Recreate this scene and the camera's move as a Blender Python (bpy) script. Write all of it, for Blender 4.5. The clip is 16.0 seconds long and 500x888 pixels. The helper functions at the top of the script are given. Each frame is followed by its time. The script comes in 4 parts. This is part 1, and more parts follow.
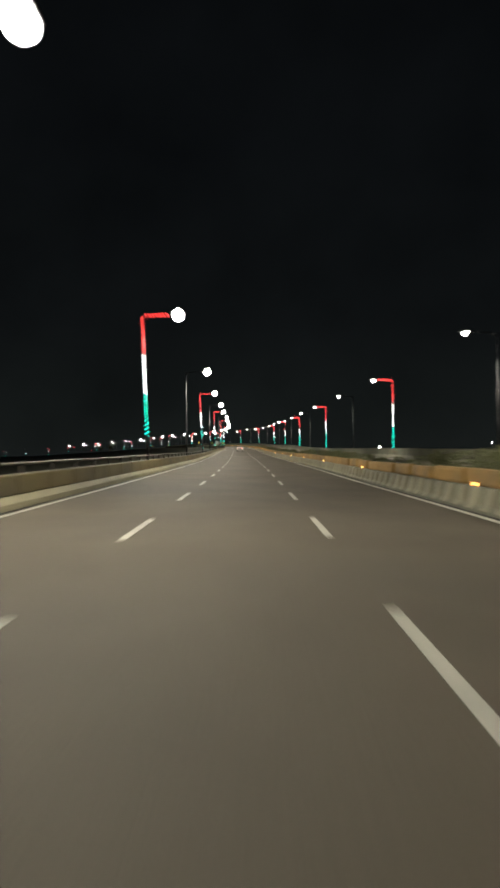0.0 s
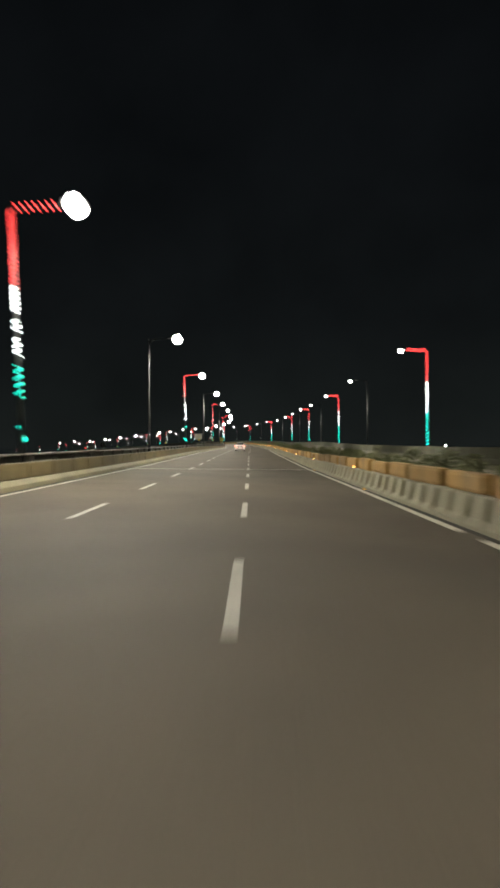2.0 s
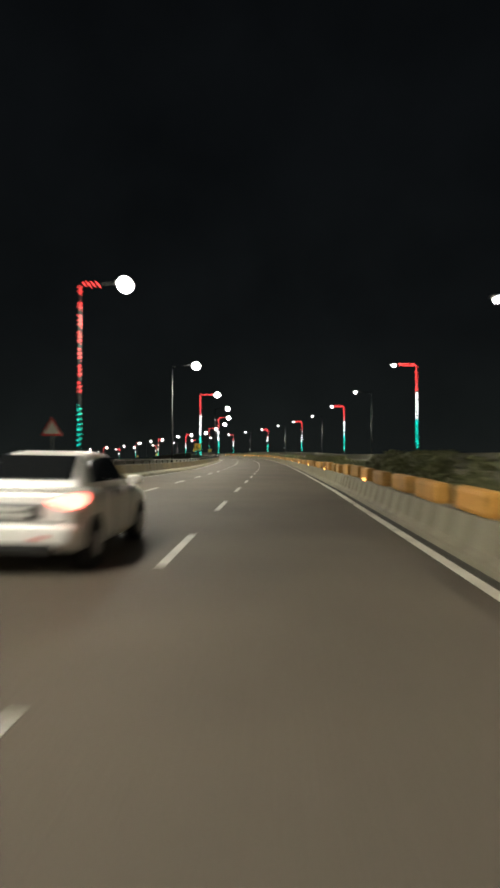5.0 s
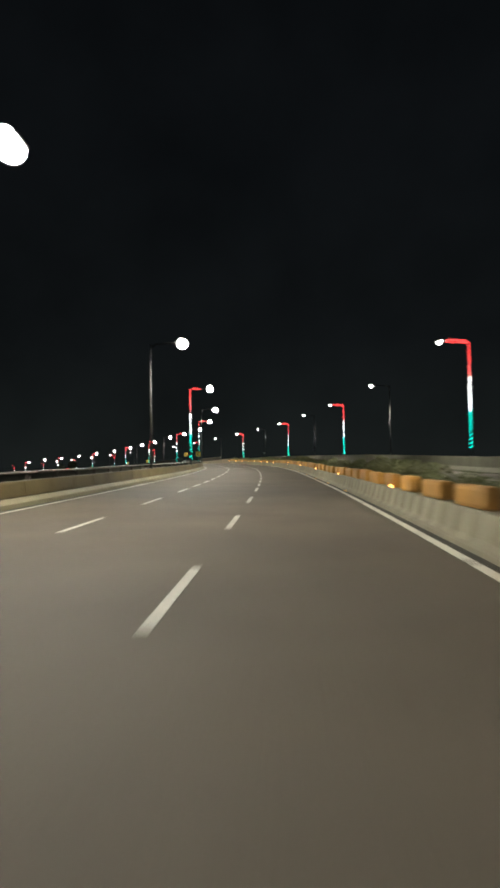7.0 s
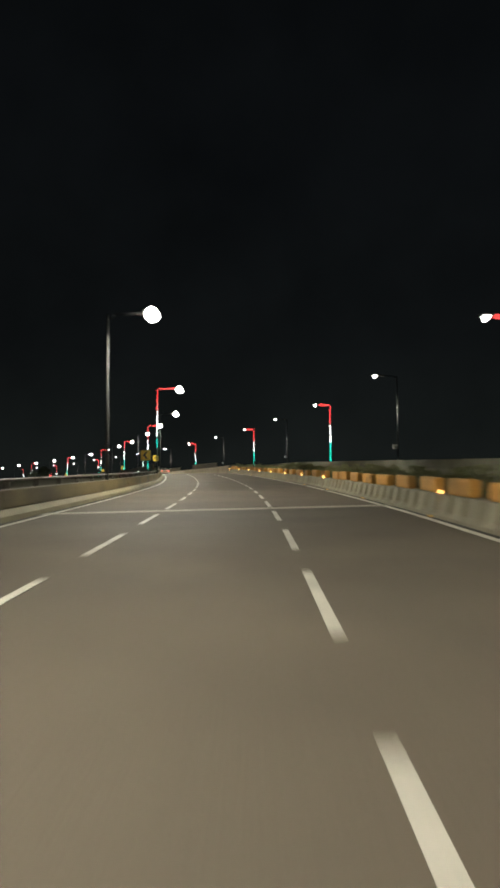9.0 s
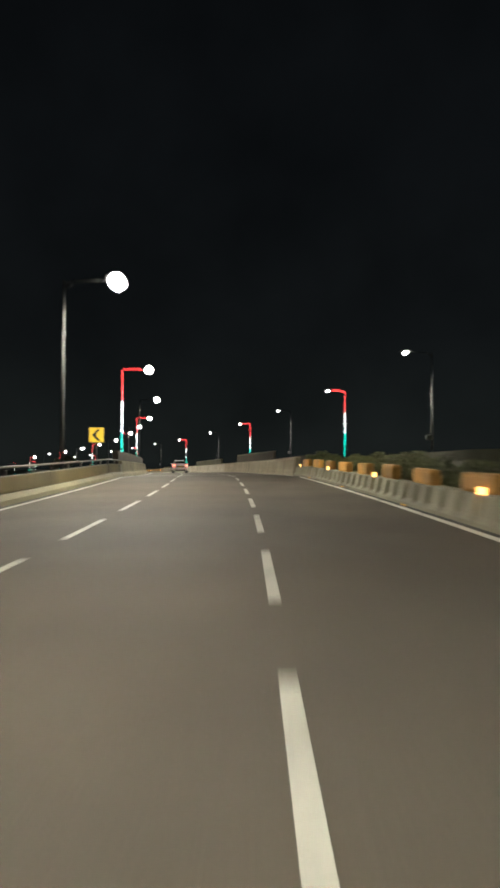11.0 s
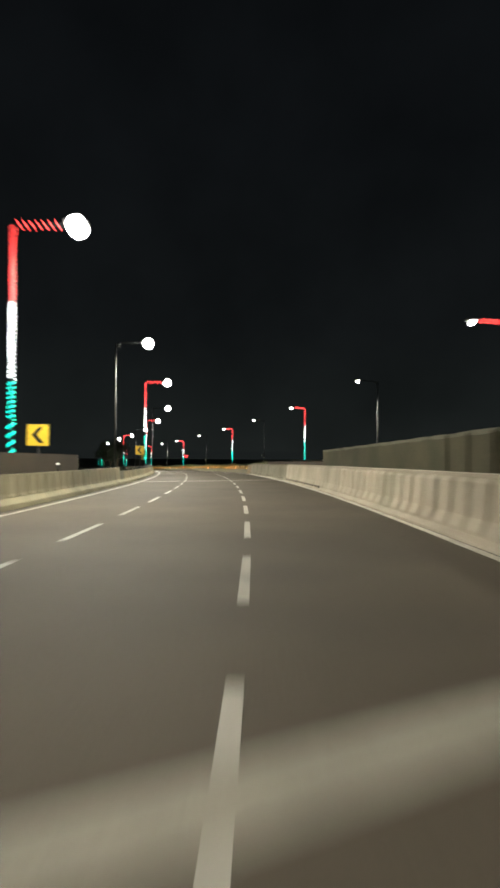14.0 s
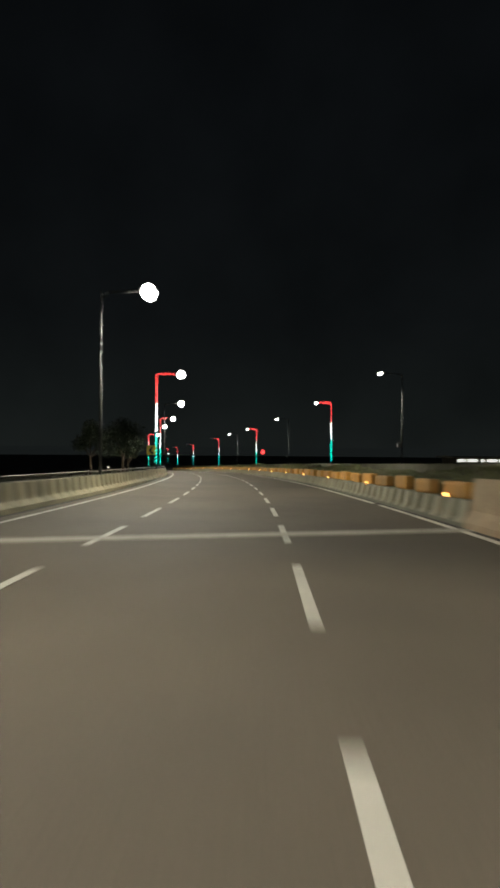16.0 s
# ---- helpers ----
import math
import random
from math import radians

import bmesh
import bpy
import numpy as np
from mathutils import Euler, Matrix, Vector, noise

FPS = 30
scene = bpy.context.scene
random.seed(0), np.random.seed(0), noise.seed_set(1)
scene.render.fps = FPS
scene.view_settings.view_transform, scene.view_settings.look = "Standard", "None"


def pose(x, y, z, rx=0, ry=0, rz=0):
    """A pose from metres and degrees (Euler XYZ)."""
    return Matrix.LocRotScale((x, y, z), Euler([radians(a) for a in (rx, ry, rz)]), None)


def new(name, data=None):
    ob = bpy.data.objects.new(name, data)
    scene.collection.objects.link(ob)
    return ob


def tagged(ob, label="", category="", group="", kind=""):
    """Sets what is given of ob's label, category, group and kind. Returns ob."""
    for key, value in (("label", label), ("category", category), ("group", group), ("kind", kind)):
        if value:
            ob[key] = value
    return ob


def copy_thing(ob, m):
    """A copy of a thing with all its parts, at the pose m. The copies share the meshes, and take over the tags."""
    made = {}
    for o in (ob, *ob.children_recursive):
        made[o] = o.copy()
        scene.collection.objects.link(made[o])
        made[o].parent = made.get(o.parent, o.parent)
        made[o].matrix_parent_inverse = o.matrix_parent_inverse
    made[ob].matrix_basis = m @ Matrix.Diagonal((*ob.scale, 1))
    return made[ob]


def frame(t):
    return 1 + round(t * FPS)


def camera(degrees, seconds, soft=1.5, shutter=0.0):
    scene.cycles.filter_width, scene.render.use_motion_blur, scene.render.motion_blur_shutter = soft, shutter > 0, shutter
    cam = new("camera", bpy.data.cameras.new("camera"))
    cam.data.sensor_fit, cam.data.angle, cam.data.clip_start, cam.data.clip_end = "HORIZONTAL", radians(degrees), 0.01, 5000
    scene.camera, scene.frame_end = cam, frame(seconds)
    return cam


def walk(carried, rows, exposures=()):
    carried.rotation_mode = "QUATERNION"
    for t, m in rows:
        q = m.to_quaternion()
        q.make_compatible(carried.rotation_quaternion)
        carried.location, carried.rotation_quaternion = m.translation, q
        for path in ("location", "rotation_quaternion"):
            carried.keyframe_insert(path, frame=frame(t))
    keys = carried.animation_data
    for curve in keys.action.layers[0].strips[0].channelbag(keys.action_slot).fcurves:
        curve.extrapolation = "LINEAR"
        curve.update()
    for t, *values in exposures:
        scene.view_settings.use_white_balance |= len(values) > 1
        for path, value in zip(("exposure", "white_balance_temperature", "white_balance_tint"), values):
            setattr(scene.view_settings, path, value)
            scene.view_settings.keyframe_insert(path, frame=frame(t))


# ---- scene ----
# ---- camera and its drive ----
cam = camera(45.23, 16.0, soft=3.1, shutter=0.5)
walk(cam, [
    (0, pose(-1.311, -9.196, 1.520, 90.556, 0.527, 0.279)),
    (0.5, pose(-0.944, 7.925, 1.513, 90.412, 1.117, 1.046)),
    (1, pose(-0.820, 24.897, 1.521, 90.099, 0.158, 1.241)),
    (1.5, pose(-0.647, 41.849, 1.564, 90.444, -0.314, 1.227)),
    (2, pose(-0.464, 58.446, 1.607, 90.431, 0.281, 1.536)),
    (2.5, pose(-0.506, 74.903, 1.694, 90.683, -0.038, 2.015)),
    (3, pose(-0.627, 91.054, 1.781, 90.755, 0.310, 2.359)),
    (3.5, pose(-0.849, 107.304, 1.915, 91.039, -0.183, 2.721)),
    (4, pose(-1.005, 123.665, 2.104, 91.231, -0.072, 3.171)),
    (4.5, pose(-1.264, 139.906, 2.295, 91.493, -0.011, 3.356)),
    (5, pose(-1.683, 155.965, 2.501, 91.595, 0.029, 3.638)),
    (5.5, pose(-2.083, 171.855, 2.705, 91.697, 0.070, 3.984)),
    (6, pose(-2.484, 187.652, 2.864, 91.799, 0.110, 4.406)),
    (6.5, pose(-2.921, 203.438, 2.977, 91.901, 0.151, 4.987)),
    (7, pose(-3.539, 219.275, 3.091, 92.132, 0.605, 5.740)),
    (7.5, pose(-4.646, 235.112, 3.286, 92.163, 1.175, 6.156)),
    (8, pose(-6.129, 250.993, 3.492, 92.535, 1.484, 6.525)),
    (8.5, pose(-7.790, 266.649, 3.727, 92.479, 0.746, 6.757)),
    (9, pose(-9.576, 282.359, 3.995, 92.749, 0.228, 7.151)),
    (9.5, pose(-11.411, 297.654, 4.254, 92.294, 0.173, 8.075)),
    (10, pose(-13.572, 312.730, 4.433, 92.492, -0.175, 9.345)),
    (10.5, pose(-16.131, 327.613, 4.602, 92.155, -0.217, 11.570)),
    (11, pose(-19.157, 342.278, 4.794, 91.818, -0.258, 13.870)),
    (11.5, pose(-22.651, 356.704, 5.066, 91.482, -0.300, 16.194)),
    (12, pose(-26.596, 370.877, 5.334, 91.145, -0.341, 18.516)),
    (12.5, pose(-30.979, 384.779, 5.389, 90.808, -0.382, 20.833)),
    (13, pose(-36.101, 398.277, 5.249, 90.729, -0.463, 22.530)),
    (13.5, pose(-41.470, 411.655, 5.110, 90.867, -0.293, 24.178)),
    (14, pose(-47.331, 424.987, 4.896, 90.703, -0.461, 26.220)),
    (14.5, pose(-53.900, 438.385, 4.650, 90.731, 0.095, 28.402)),
    (15, pose(-60.918, 451.564, 4.404, 90.493, 0.144, 30.359)),
    (15.5, pose(-68.565, 464.619, 4.142, 90.493, -0.594, 32.445)),
    (16, pose(-76.841, 477.555, 3.878, 90.377, -0.379, 34.593)),
], exposures=[(0.0, 0.15, 6500, 10), (0.5, 0.3, 6500, 10), (1.5, 0.22, 6500, 10), (2.0, 0.35, 6500, 10), (3.0, 0.35, 6500, 10),
               (3.5, 0.65, 6550, 8), (4.0, 0.4, 6500, 9), (4.7, 0.25, 6500, 10), (7.0, 0.4, 6350, 10), (7.5, 0.38, 6400, 10),
               (8.0, 0.15, 6450, 10), (9.0, 0.2, 6550, 9), (10.2, 0.4, 6550, 10), (12.5, 0.3, 6000, 10), (13.0, 0.5, 6350, 10),
               (13.5, 0.25, 6400, 10), (14.0, 0.55, 6500, 10), (14.5, 0.35, 6400, 9), (15.0, 0.18, 6300, 8), (16.0, 0.15, 6450, 9)])

# ---- night sky and light ----
world = bpy.data.worlds.new("night_sky")
scene.world = world
world.use_nodes = True
wt = world.node_tree
sky_bg = wt.nodes["Background"]
sky_way = wt.nodes.new("ShaderNodeTexCoord")
sky_xyz = wt.nodes.new("ShaderNodeSeparateXYZ")
wt.links.new(sky_way.outputs["Generated"], sky_xyz.inputs["Vector"])
# town glow in the hazy air: palest at the horizon, fading upwards
sky_ramp = wt.nodes.new("ShaderNodeValToRGB")
wt.links.new(sky_xyz.outputs["Z"], sky_ramp.inputs["Fac"])
stops = sky_ramp.color_ramp.elements
stops[0].position, stops[0].color = 0.0, (0.80, 0.97, 0.92, 1)
stops[1].position, stops[1].color = 1.0, (0.21, 0.255, 0.305, 1)
for place, shade in ((0.07, (0.58, 0.72, 0.70, 1)), (0.2, (0.39, 0.475, 0.51, 1)), (0.45, (0.27, 0.33, 0.38, 1))):
    stops.new(place).color = shade
# faint uneven cloud
sky_cloud = wt.nodes.new("ShaderNodeTexNoise")
sky_cloud.inputs["Scale"].default_value, sky_cloud.inputs["Detail"].default_value = 5.0, 4.0
wt.links.new(sky_way.outputs["Generated"], sky_cloud.inputs["Vector"])
sky_range = wt.nodes.new("ShaderNodeMapRange")
for key, value in (("From Min", 0.3), ("From Max", 0.7), ("To Min", 0.0082), ("To Max", 0.0122)):
    sky_range.inputs[key].default_value = value
wt.links.new(sky_cloud.outputs["Fac"], sky_range.inputs["Value"])
wt.links.new(sky_ramp.outputs["Color"], sky_bg.inputs["Color"])
wt.links.new(sky_range.outputs["Result"], sky_bg.inputs["Strength"])

LAMP_POWER = 5500.0          # watts of one street lamp
LAMP_COLOUR = (0.985, 0.95, 0.79)

# ---- the road's line: curvature, height and cross fall every 40 m ----
NODE_S = np.arange(-60, 1100, 40.0)
CURV = [0.53, 0.46, 0.39, 0.27, 0.03, -0.13, 0.05, 0.54, 1.29, 2.0, 2.29, 2.34, 2.28, 2.23, 2.24,
        2.11, 1.75, 1.2, 0.5, -0.1, -0.3, -0.3, -0.1, 0.0, 0.0, 0.0, 0.0, 0.0, 0.0]
RISE = [0.02, 0.01, -0.01, 0.11, 0.35, 0.84, 1.32, 1.59, 2.11, 2.79, 3.24, 3.96, 3.57, 2.92, 2.23,
        1.2, 0.07, -1.23, -2.65, -3.98, -5.1, -5.9, -6.4, -6.7, -6.9, -7.0, -7.0, -7.0, -7.0]
BANK = [-0.008, -0.0089, -0.0189, -0.0103, -0.0232, -0.0273, -0.0053, 0.0022, -0.0104, 0.0075, 0.0208,
        0.0092, 0.0094, 0.0055, -0.001, -0.01, -0.0078, -0.0076, -0.0065, -0.0052, -0.0039, -0.0028,
        -0.002, -0.0015, -0.0011, -0.001, -0.001, -0.001, -0.001]
STEP = 4.0
S = np.arange(-60, 1060, STEP)
_k = np.interp(S, NODE_S, np.array(CURV) * 1e-3)
TH = np.concatenate([[0], np.cumsum((_k[1:] + _k[:-1]) / 2 * STEP)])
I0 = int(np.searchsorted(S, 0))
TH -= TH[I0]
_m = (TH[1:] + TH[:-1]) / 2
CX = np.concatenate([[0], np.cumsum(-np.sin(_m) * STEP)])
CY = np.concatenate([[0], np.cumsum(np.cos(_m) * STEP)])
CX -= CX[I0]
CY -= CY[I0]
CZ = np.interp(S, NODE_S, RISE)
CB = np.interp(S, NODE_S, BANK)
S_END = 1040.0


def at(s, o, z=0.0):
    """World place at s metres along the road, o metres to its right, z above its surface."""
    t = float(np.interp(s, S, TH))
    return Vector((float(np.interp(s, S, CX)) + o * math.cos(t), float(np.interp(s, S, CY)) + o * math.sin(t),
                   float(np.interp(s, S, CZ)) + o * float(np.interp(s, S, CB)) + z))


def frame_at(s, o, z=0.0, turn=0.0, level=True):
    """Pose at a place of the road: y along it, x to the right."""
    p = at(s, o, z)
    if level:
        return Matrix.Translation(p) @ pose(0, 0, 0, 0, 0, math.degrees(float(np.interp(s, S, TH))) + turn)
    y = (at(s + 1.5, o) - at(s - 1.5, o)).normalized()
    x = (at(s, o + 1) - at(s, o)).normalized()
    n = x.cross(y).normalized()
    x = y.cross(n)
    return Matrix.Translation(p) @ Matrix((x, y, n)).transposed().to_4x4()


# ---- materials ----
def mat(name, colour, rough=0.7, metal=0.0, fine=60.0, coarse=1.2, vary=0.25, bump=0.15, emit=None, power=0.0,
        spec=0.5, stain=None, stain_amount=0.0, random_by_object=0.0):
    m = bpy.data.materials.new(name)
    m.use_nodes = True
    nt = m.node_tree
    b = nt.nodes["Principled BSDF"]
    b.inputs["Roughness"].default_value = rough
    b.inputs["Metallic"].default_value = metal
    b.inputs["Specular IOR Level"].default_value = spec
    tc = nt.nodes.new("ShaderNodeTexCoord")
    geo = nt.nodes.new("ShaderNodeNewGeometry")

    def noise_of(scale, detail=4.0):
        n = nt.nodes.new("ShaderNodeTexNoise")
        n.inputs["Scale"].default_value = scale
        n.inputs["Detail"].default_value = detail
        nt.links.new(geo.outputs["Position"], n.inputs["Vector"])
        return n

    n1, n2 = noise_of(fine, 3.0), noise_of(coarse, 5.0)
    add = nt.nodes.new("ShaderNodeMath")
    add.operation = "ADD"
    nt.links.new(n1.outputs["Fac"], add.inputs[0])
    nt.links.new(n2.outputs["Fac"], add.inputs[1])
    ramp = nt.nodes.new("ShaderNodeMapRange")
    ramp.inputs["From Min"].default_value = 0.6
    ramp.inputs["From Max"].default_value = 1.4
    ramp.inputs["To Min"].default_value = 1 - vary
    ramp.inputs["To Max"].default_value = 1 + vary
    nt.links.new(add.outputs[0], ramp.inputs["Value"])
    mul = nt.nodes.new("ShaderNodeVectorMath")
    mul.operation = "SCALE"
    mul.inputs[0].default_value = colour
    nt.links.new(ramp.outputs["Result"], mul.inputs["Scale"])
    out = mul.outputs["Vector"]
    if random_by_object:
        info = nt.nodes.new("ShaderNodeObjectInfo")
        rr = nt.nodes.new("ShaderNodeMapRange")
        rr.inputs["To Min"].default_value = 1 - random_by_object
        rr.inputs["To Max"].default_value = 1 + random_by_object
        nt.links.new(info.outputs["Random"], rr.inputs["Value"])
        sc = nt.nodes.new("ShaderNodeVectorMath")
        sc.operation = "SCALE"
        nt.links.new(out, sc.inputs[0])
        nt.links.new(rr.outputs["Result"], sc.inputs["Scale"])
        out = sc.outputs["Vector"]
    if stain:
        n3 = noise_of(coarse * 0.6, 6.0)
        r3 = nt.nodes.new("ShaderNodeMapRange")
        r3.inputs["From Min"].default_value = 0.5
        r3.inputs["From Max"].default_value = 0.72
        r3.inputs["To Max"].default_value = stain_amount
        nt.links.new(n3.outputs["Fac"], r3.inputs["Value"])
        mix = nt.nodes.new("ShaderNodeMix")
        mix.data_type = "RGBA"
        nt.links.new(r3.outputs["Result"], mix.inputs["Factor"])
        nt.links.new(out, mix.inputs["A"])
        mix.inputs["B"].default_value = (*stain, 1)
        out = mix.outputs["Result"]
    nt.links.new(out, b.inputs["Base Color"])
    if bump:
        bp = nt.nodes.new("ShaderNodeBump")
        bp.inputs["Strength"].default_value = bump
        bp.inputs["Distance"].default_value = 0.01
        nt.links.new(n1.outputs["Fac"], bp.inputs["Height"])
        nt.links.new(bp.outputs["Normal"], b.inputs["Normal"])
    if emit:
        b.inputs["Emission Color"].default_value = (*emit, 1)
        b.inputs["Emission Strength"].default_value = power
    return m


ASPHALT = mat("asphalt", (0.0985, 0.0815, 0.062), 0.78, fine=45, coarse=0.35, vary=0.3, bump=0.5, spec=0.3,
              stain=(0.064, 0.057, 0.048), stain_amount=0.55)
PAINT = mat("road_paint", (0.44, 0.42, 0.37), 0.6, fine=30, coarse=2.0, vary=0.25, bump=0.2, stain=(0.15, 0.14, 0.125),
            stain_amount=0.6)
# paler paint for the right edge line: headlight brightness put into its colour
HEADLIT_PAINT = mat("headlit_road_paint", (0.6, 0.565, 0.49), 0.6, fine=30, coarse=2.0, vary=0.2, bump=0.2, stain=(0.25, 0.235, 0.2),
                   stain_amount=0.6)
JOINT = mat("joint_concrete", (0.33, 0.31, 0.26), 0.8, fine=40, coarse=2.0, vary=0.25, bump=0.3)
CONCRETE = mat("concrete", (0.215, 0.195, 0.145), 0.85, fine=35, coarse=0.8, vary=0.25, bump=0.35,
               stain=(0.12, 0.11, 0.08), stain_amount=0.7)
OUTER = mat("olive_grey_concrete", (0.098, 0.095, 0.064), 0.9, fine=30, coarse=0.6, vary=0.4, bump=0.4, stain=(0.06, 0.058, 0.036),
            stain_amount=0.6)
# grimy concrete, darkened to put the shade between ribs into its colour
GRIME_SHADE = mat("grime_and_shade_concrete", (0.12, 0.115, 0.085), 0.9, fine=30, coarse=0.9, vary=0.35, bump=0.4)
RIBBED = mat("ribbed_concrete", (0.25, 0.23, 0.165), 0.85, fine=35, coarse=0.9, vary=0.2, bump=0.3,
             stain=(0.16, 0.15, 0.11), stain_amount=0.5, random_by_object=0.08)
# dark of the gutter dirt, also painted in as shade of the drain hollows
DIRT_SHADE = mat("gutter_dirt", (0.032, 0.028, 0.021), 0.95, fine=22, coarse=1.5, vary=0.4, bump=0.5, stain=(0.075, 0.066, 0.05),
           stain_amount=0.6)
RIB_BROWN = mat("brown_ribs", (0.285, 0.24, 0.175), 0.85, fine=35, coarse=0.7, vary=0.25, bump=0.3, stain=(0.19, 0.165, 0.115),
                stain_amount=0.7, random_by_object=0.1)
# groove tones sit below the rib tones: shade in the recesses, put into colour
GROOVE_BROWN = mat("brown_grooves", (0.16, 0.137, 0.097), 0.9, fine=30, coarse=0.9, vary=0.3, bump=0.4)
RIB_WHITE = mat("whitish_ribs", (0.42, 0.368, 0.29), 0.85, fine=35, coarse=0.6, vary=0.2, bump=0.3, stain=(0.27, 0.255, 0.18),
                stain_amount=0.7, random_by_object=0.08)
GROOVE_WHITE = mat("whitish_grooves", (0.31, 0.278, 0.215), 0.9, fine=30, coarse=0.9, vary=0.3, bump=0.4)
# darkest grooves, shade between the deep ribs put into the colour
GROOVE_DARK = mat("shade_dark_grooves", (0.085, 0.078, 0.054), 0.9, fine=30, coarse=0.9, vary=0.35, bump=0.4)
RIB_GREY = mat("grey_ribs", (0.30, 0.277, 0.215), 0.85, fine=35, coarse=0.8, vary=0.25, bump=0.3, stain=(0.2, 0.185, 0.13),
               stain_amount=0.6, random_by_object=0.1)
LEFT_PALE = mat("pale_khaki_ribs", (0.255, 0.225, 0.15), 0.85, fine=35, coarse=0.7, vary=0.25, bump=0.3, stain=(0.15, 0.13, 0.075),
                stain_amount=0.7, random_by_object=0.1)
OLIVE_WALL = mat("olive_wall", (0.062, 0.056, 0.031), 0.9, fine=18, coarse=0.7, vary=0.4, bump=0.5, stain=(0.035, 0.038, 0.018),
                 stain_amount=0.8)
KHAKI = mat("khaki_concrete", (0.22, 0.195, 0.12), 0.85, fine=30, coarse=0.7, vary=0.3, bump=0.35, stain=(0.12, 0.105, 0.06),
            stain_amount=0.75)
KHAKI_RIB = mat("khaki_ribs", (0.235, 0.205, 0.125), 0.85, fine=35, coarse=0.9, vary=0.25, bump=0.3,
                stain=(0.13, 0.115, 0.07), stain_amount=0.6, random_by_object=0.1)
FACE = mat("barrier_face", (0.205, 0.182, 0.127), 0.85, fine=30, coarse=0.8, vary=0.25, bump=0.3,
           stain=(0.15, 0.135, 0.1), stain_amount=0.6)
KERB = mat("kerb_concrete", (0.21, 0.184, 0.112), 0.85, fine=30, coarse=0.7, vary=0.25, bump=0.3,
           stain=(0.13, 0.12, 0.085), stain_amount=0.6)
YELLOWISH = mat("washed_panel", (0.15, 0.112, 0.044), 0.85, fine=25, coarse=0.5, vary=0.3, bump=0.3,
                stain=(0.05, 0.045, 0.03), stain_amount=0.7)
RUSTY = mat("rust_stained_concrete", (0.3, 0.225, 0.145), 0.85, fine=20, coarse=2.0, vary=0.35, bump=0.3, stain=(0.24, 0.11, 0.05),
            stain_amount=0.8)
WALL = mat("dark_wall", (0.055, 0.041, 0.028), 0.9, fine=25, coarse=0.6, vary=0.3, bump=0.4,
           stain=(0.06, 0.05, 0.038), stain_amount=0.7)
TAN = mat("faded_paint", (0.285, 0.165, 0.05), 0.75, fine=25, coarse=1.5, vary=0.3, bump=0.25,
          stain=(0.13, 0.1, 0.055), stain_amount=0.8, random_by_object=0.25)
YELLOW = mat("yellow_paint", (0.45, 0.225, 0.047), 0.7, fine=25, coarse=1.5, vary=0.3, bump=0.2,
             stain=(0.22, 0.13, 0.05), stain_amount=0.9, random_by_object=0.35)
SOIL = mat("soil", (0.07, 0.055, 0.038), 0.95, fine=15, coarse=1.0, vary=0.4, bump=0.6)
GROUND = mat("dark_ground", (0.085, 0.082, 0.052), 0.95, fine=6, coarse=0.08, vary=0.45, bump=0.6)
LEAF = mat("leaf", (0.115, 0.12, 0.05), 0.6, fine=8, coarse=1.5, vary=0.45, bump=0.0)
DARK_LEAF = mat("dark_leaf", (0.02, 0.03, 0.012), 0.75, fine=8, coarse=1.5, vary=0.45, bump=0.0)
BARK = mat("bark", (0.09, 0.065, 0.045), 0.9, fine=20, coarse=2.0, vary=0.3, bump=0.5)
STEEL = mat("galvanised_steel", (0.036, 0.037, 0.036), 0.85, 0.0, fine=20, coarse=1.0, vary=0.15, bump=0.05)
RAIL = mat("weathered_rail", (0.1, 0.088, 0.075), 0.6, 0.0, fine=20, coarse=1.0, vary=0.3, bump=0.05,
           stain=(0.07, 0.035, 0.025), stain_amount=0.7)
HOUSING = mat("lamp_housing", (0.22, 0.23, 0.24), 0.45, 0.4, fine=20, coarse=2.0, vary=0.1, bump=0.0)
GLOW = mat("lamp_lens", (0.9, 0.9, 0.85), 0.4, bump=0.0, emit=(1.0, 0.98, 0.88), power=40.0)
LED_RED = mat("led_red", (0.5, 0.02, 0.03), 0.4, bump=0.0, emit=(1.0, 0.065, 0.06), power=4.6)
LED_WHITE = mat("led_white", (0.7, 0.7, 0.7), 0.4, bump=0.0, emit=(0.9, 1.0, 0.95), power=8.0)
LED_GREEN = mat("led_green", (0.02, 0.4, 0.25), 0.4, bump=0.0, emit=(0.0, 0.72, 0.52), power=2.8)
# barrier reflectors: the headlight they return is put in as emission
AMBER_GLOW = mat("amber_reflector_glow", (0.7, 0.35, 0.05), 0.3, bump=0.0, emit=(1.0, 0.5, 0.13), power=6.0)
STUD_AMBER = mat("stud_amber", (0.75, 0.42, 0.1), 0.25, fine=20, coarse=3, vary=0.1, bump=0.0)
HAZE_GLOW = mat("painted_horizon_haze", (0.0, 0.0, 0.0), 1.0, bump=0.0, vary=0.0, spec=0.0, emit=(0.80, 0.97, 0.95), power=0.009)
SIGN_YELLOW = mat("sign_yellow", (0.88, 0.58, 0.05), 0.35, fine=10, coarse=2.0, vary=0.08, bump=0.0)
SIGN_BLACK = mat("sign_black", (0.015, 0.014, 0.012), 0.4, fine=10, coarse=2.0, vary=0.1, bump=0.0)
SIGN_WHITE = mat("sign_white", (0.82, 0.81, 0.76), 0.35, fine=10, coarse=2.0, vary=0.05, bump=0.0)
SIGN_RED = mat("sign_red", (0.55, 0.03, 0.03), 0.35, fine=10, coarse=2.0, vary=0.08, bump=0.0)


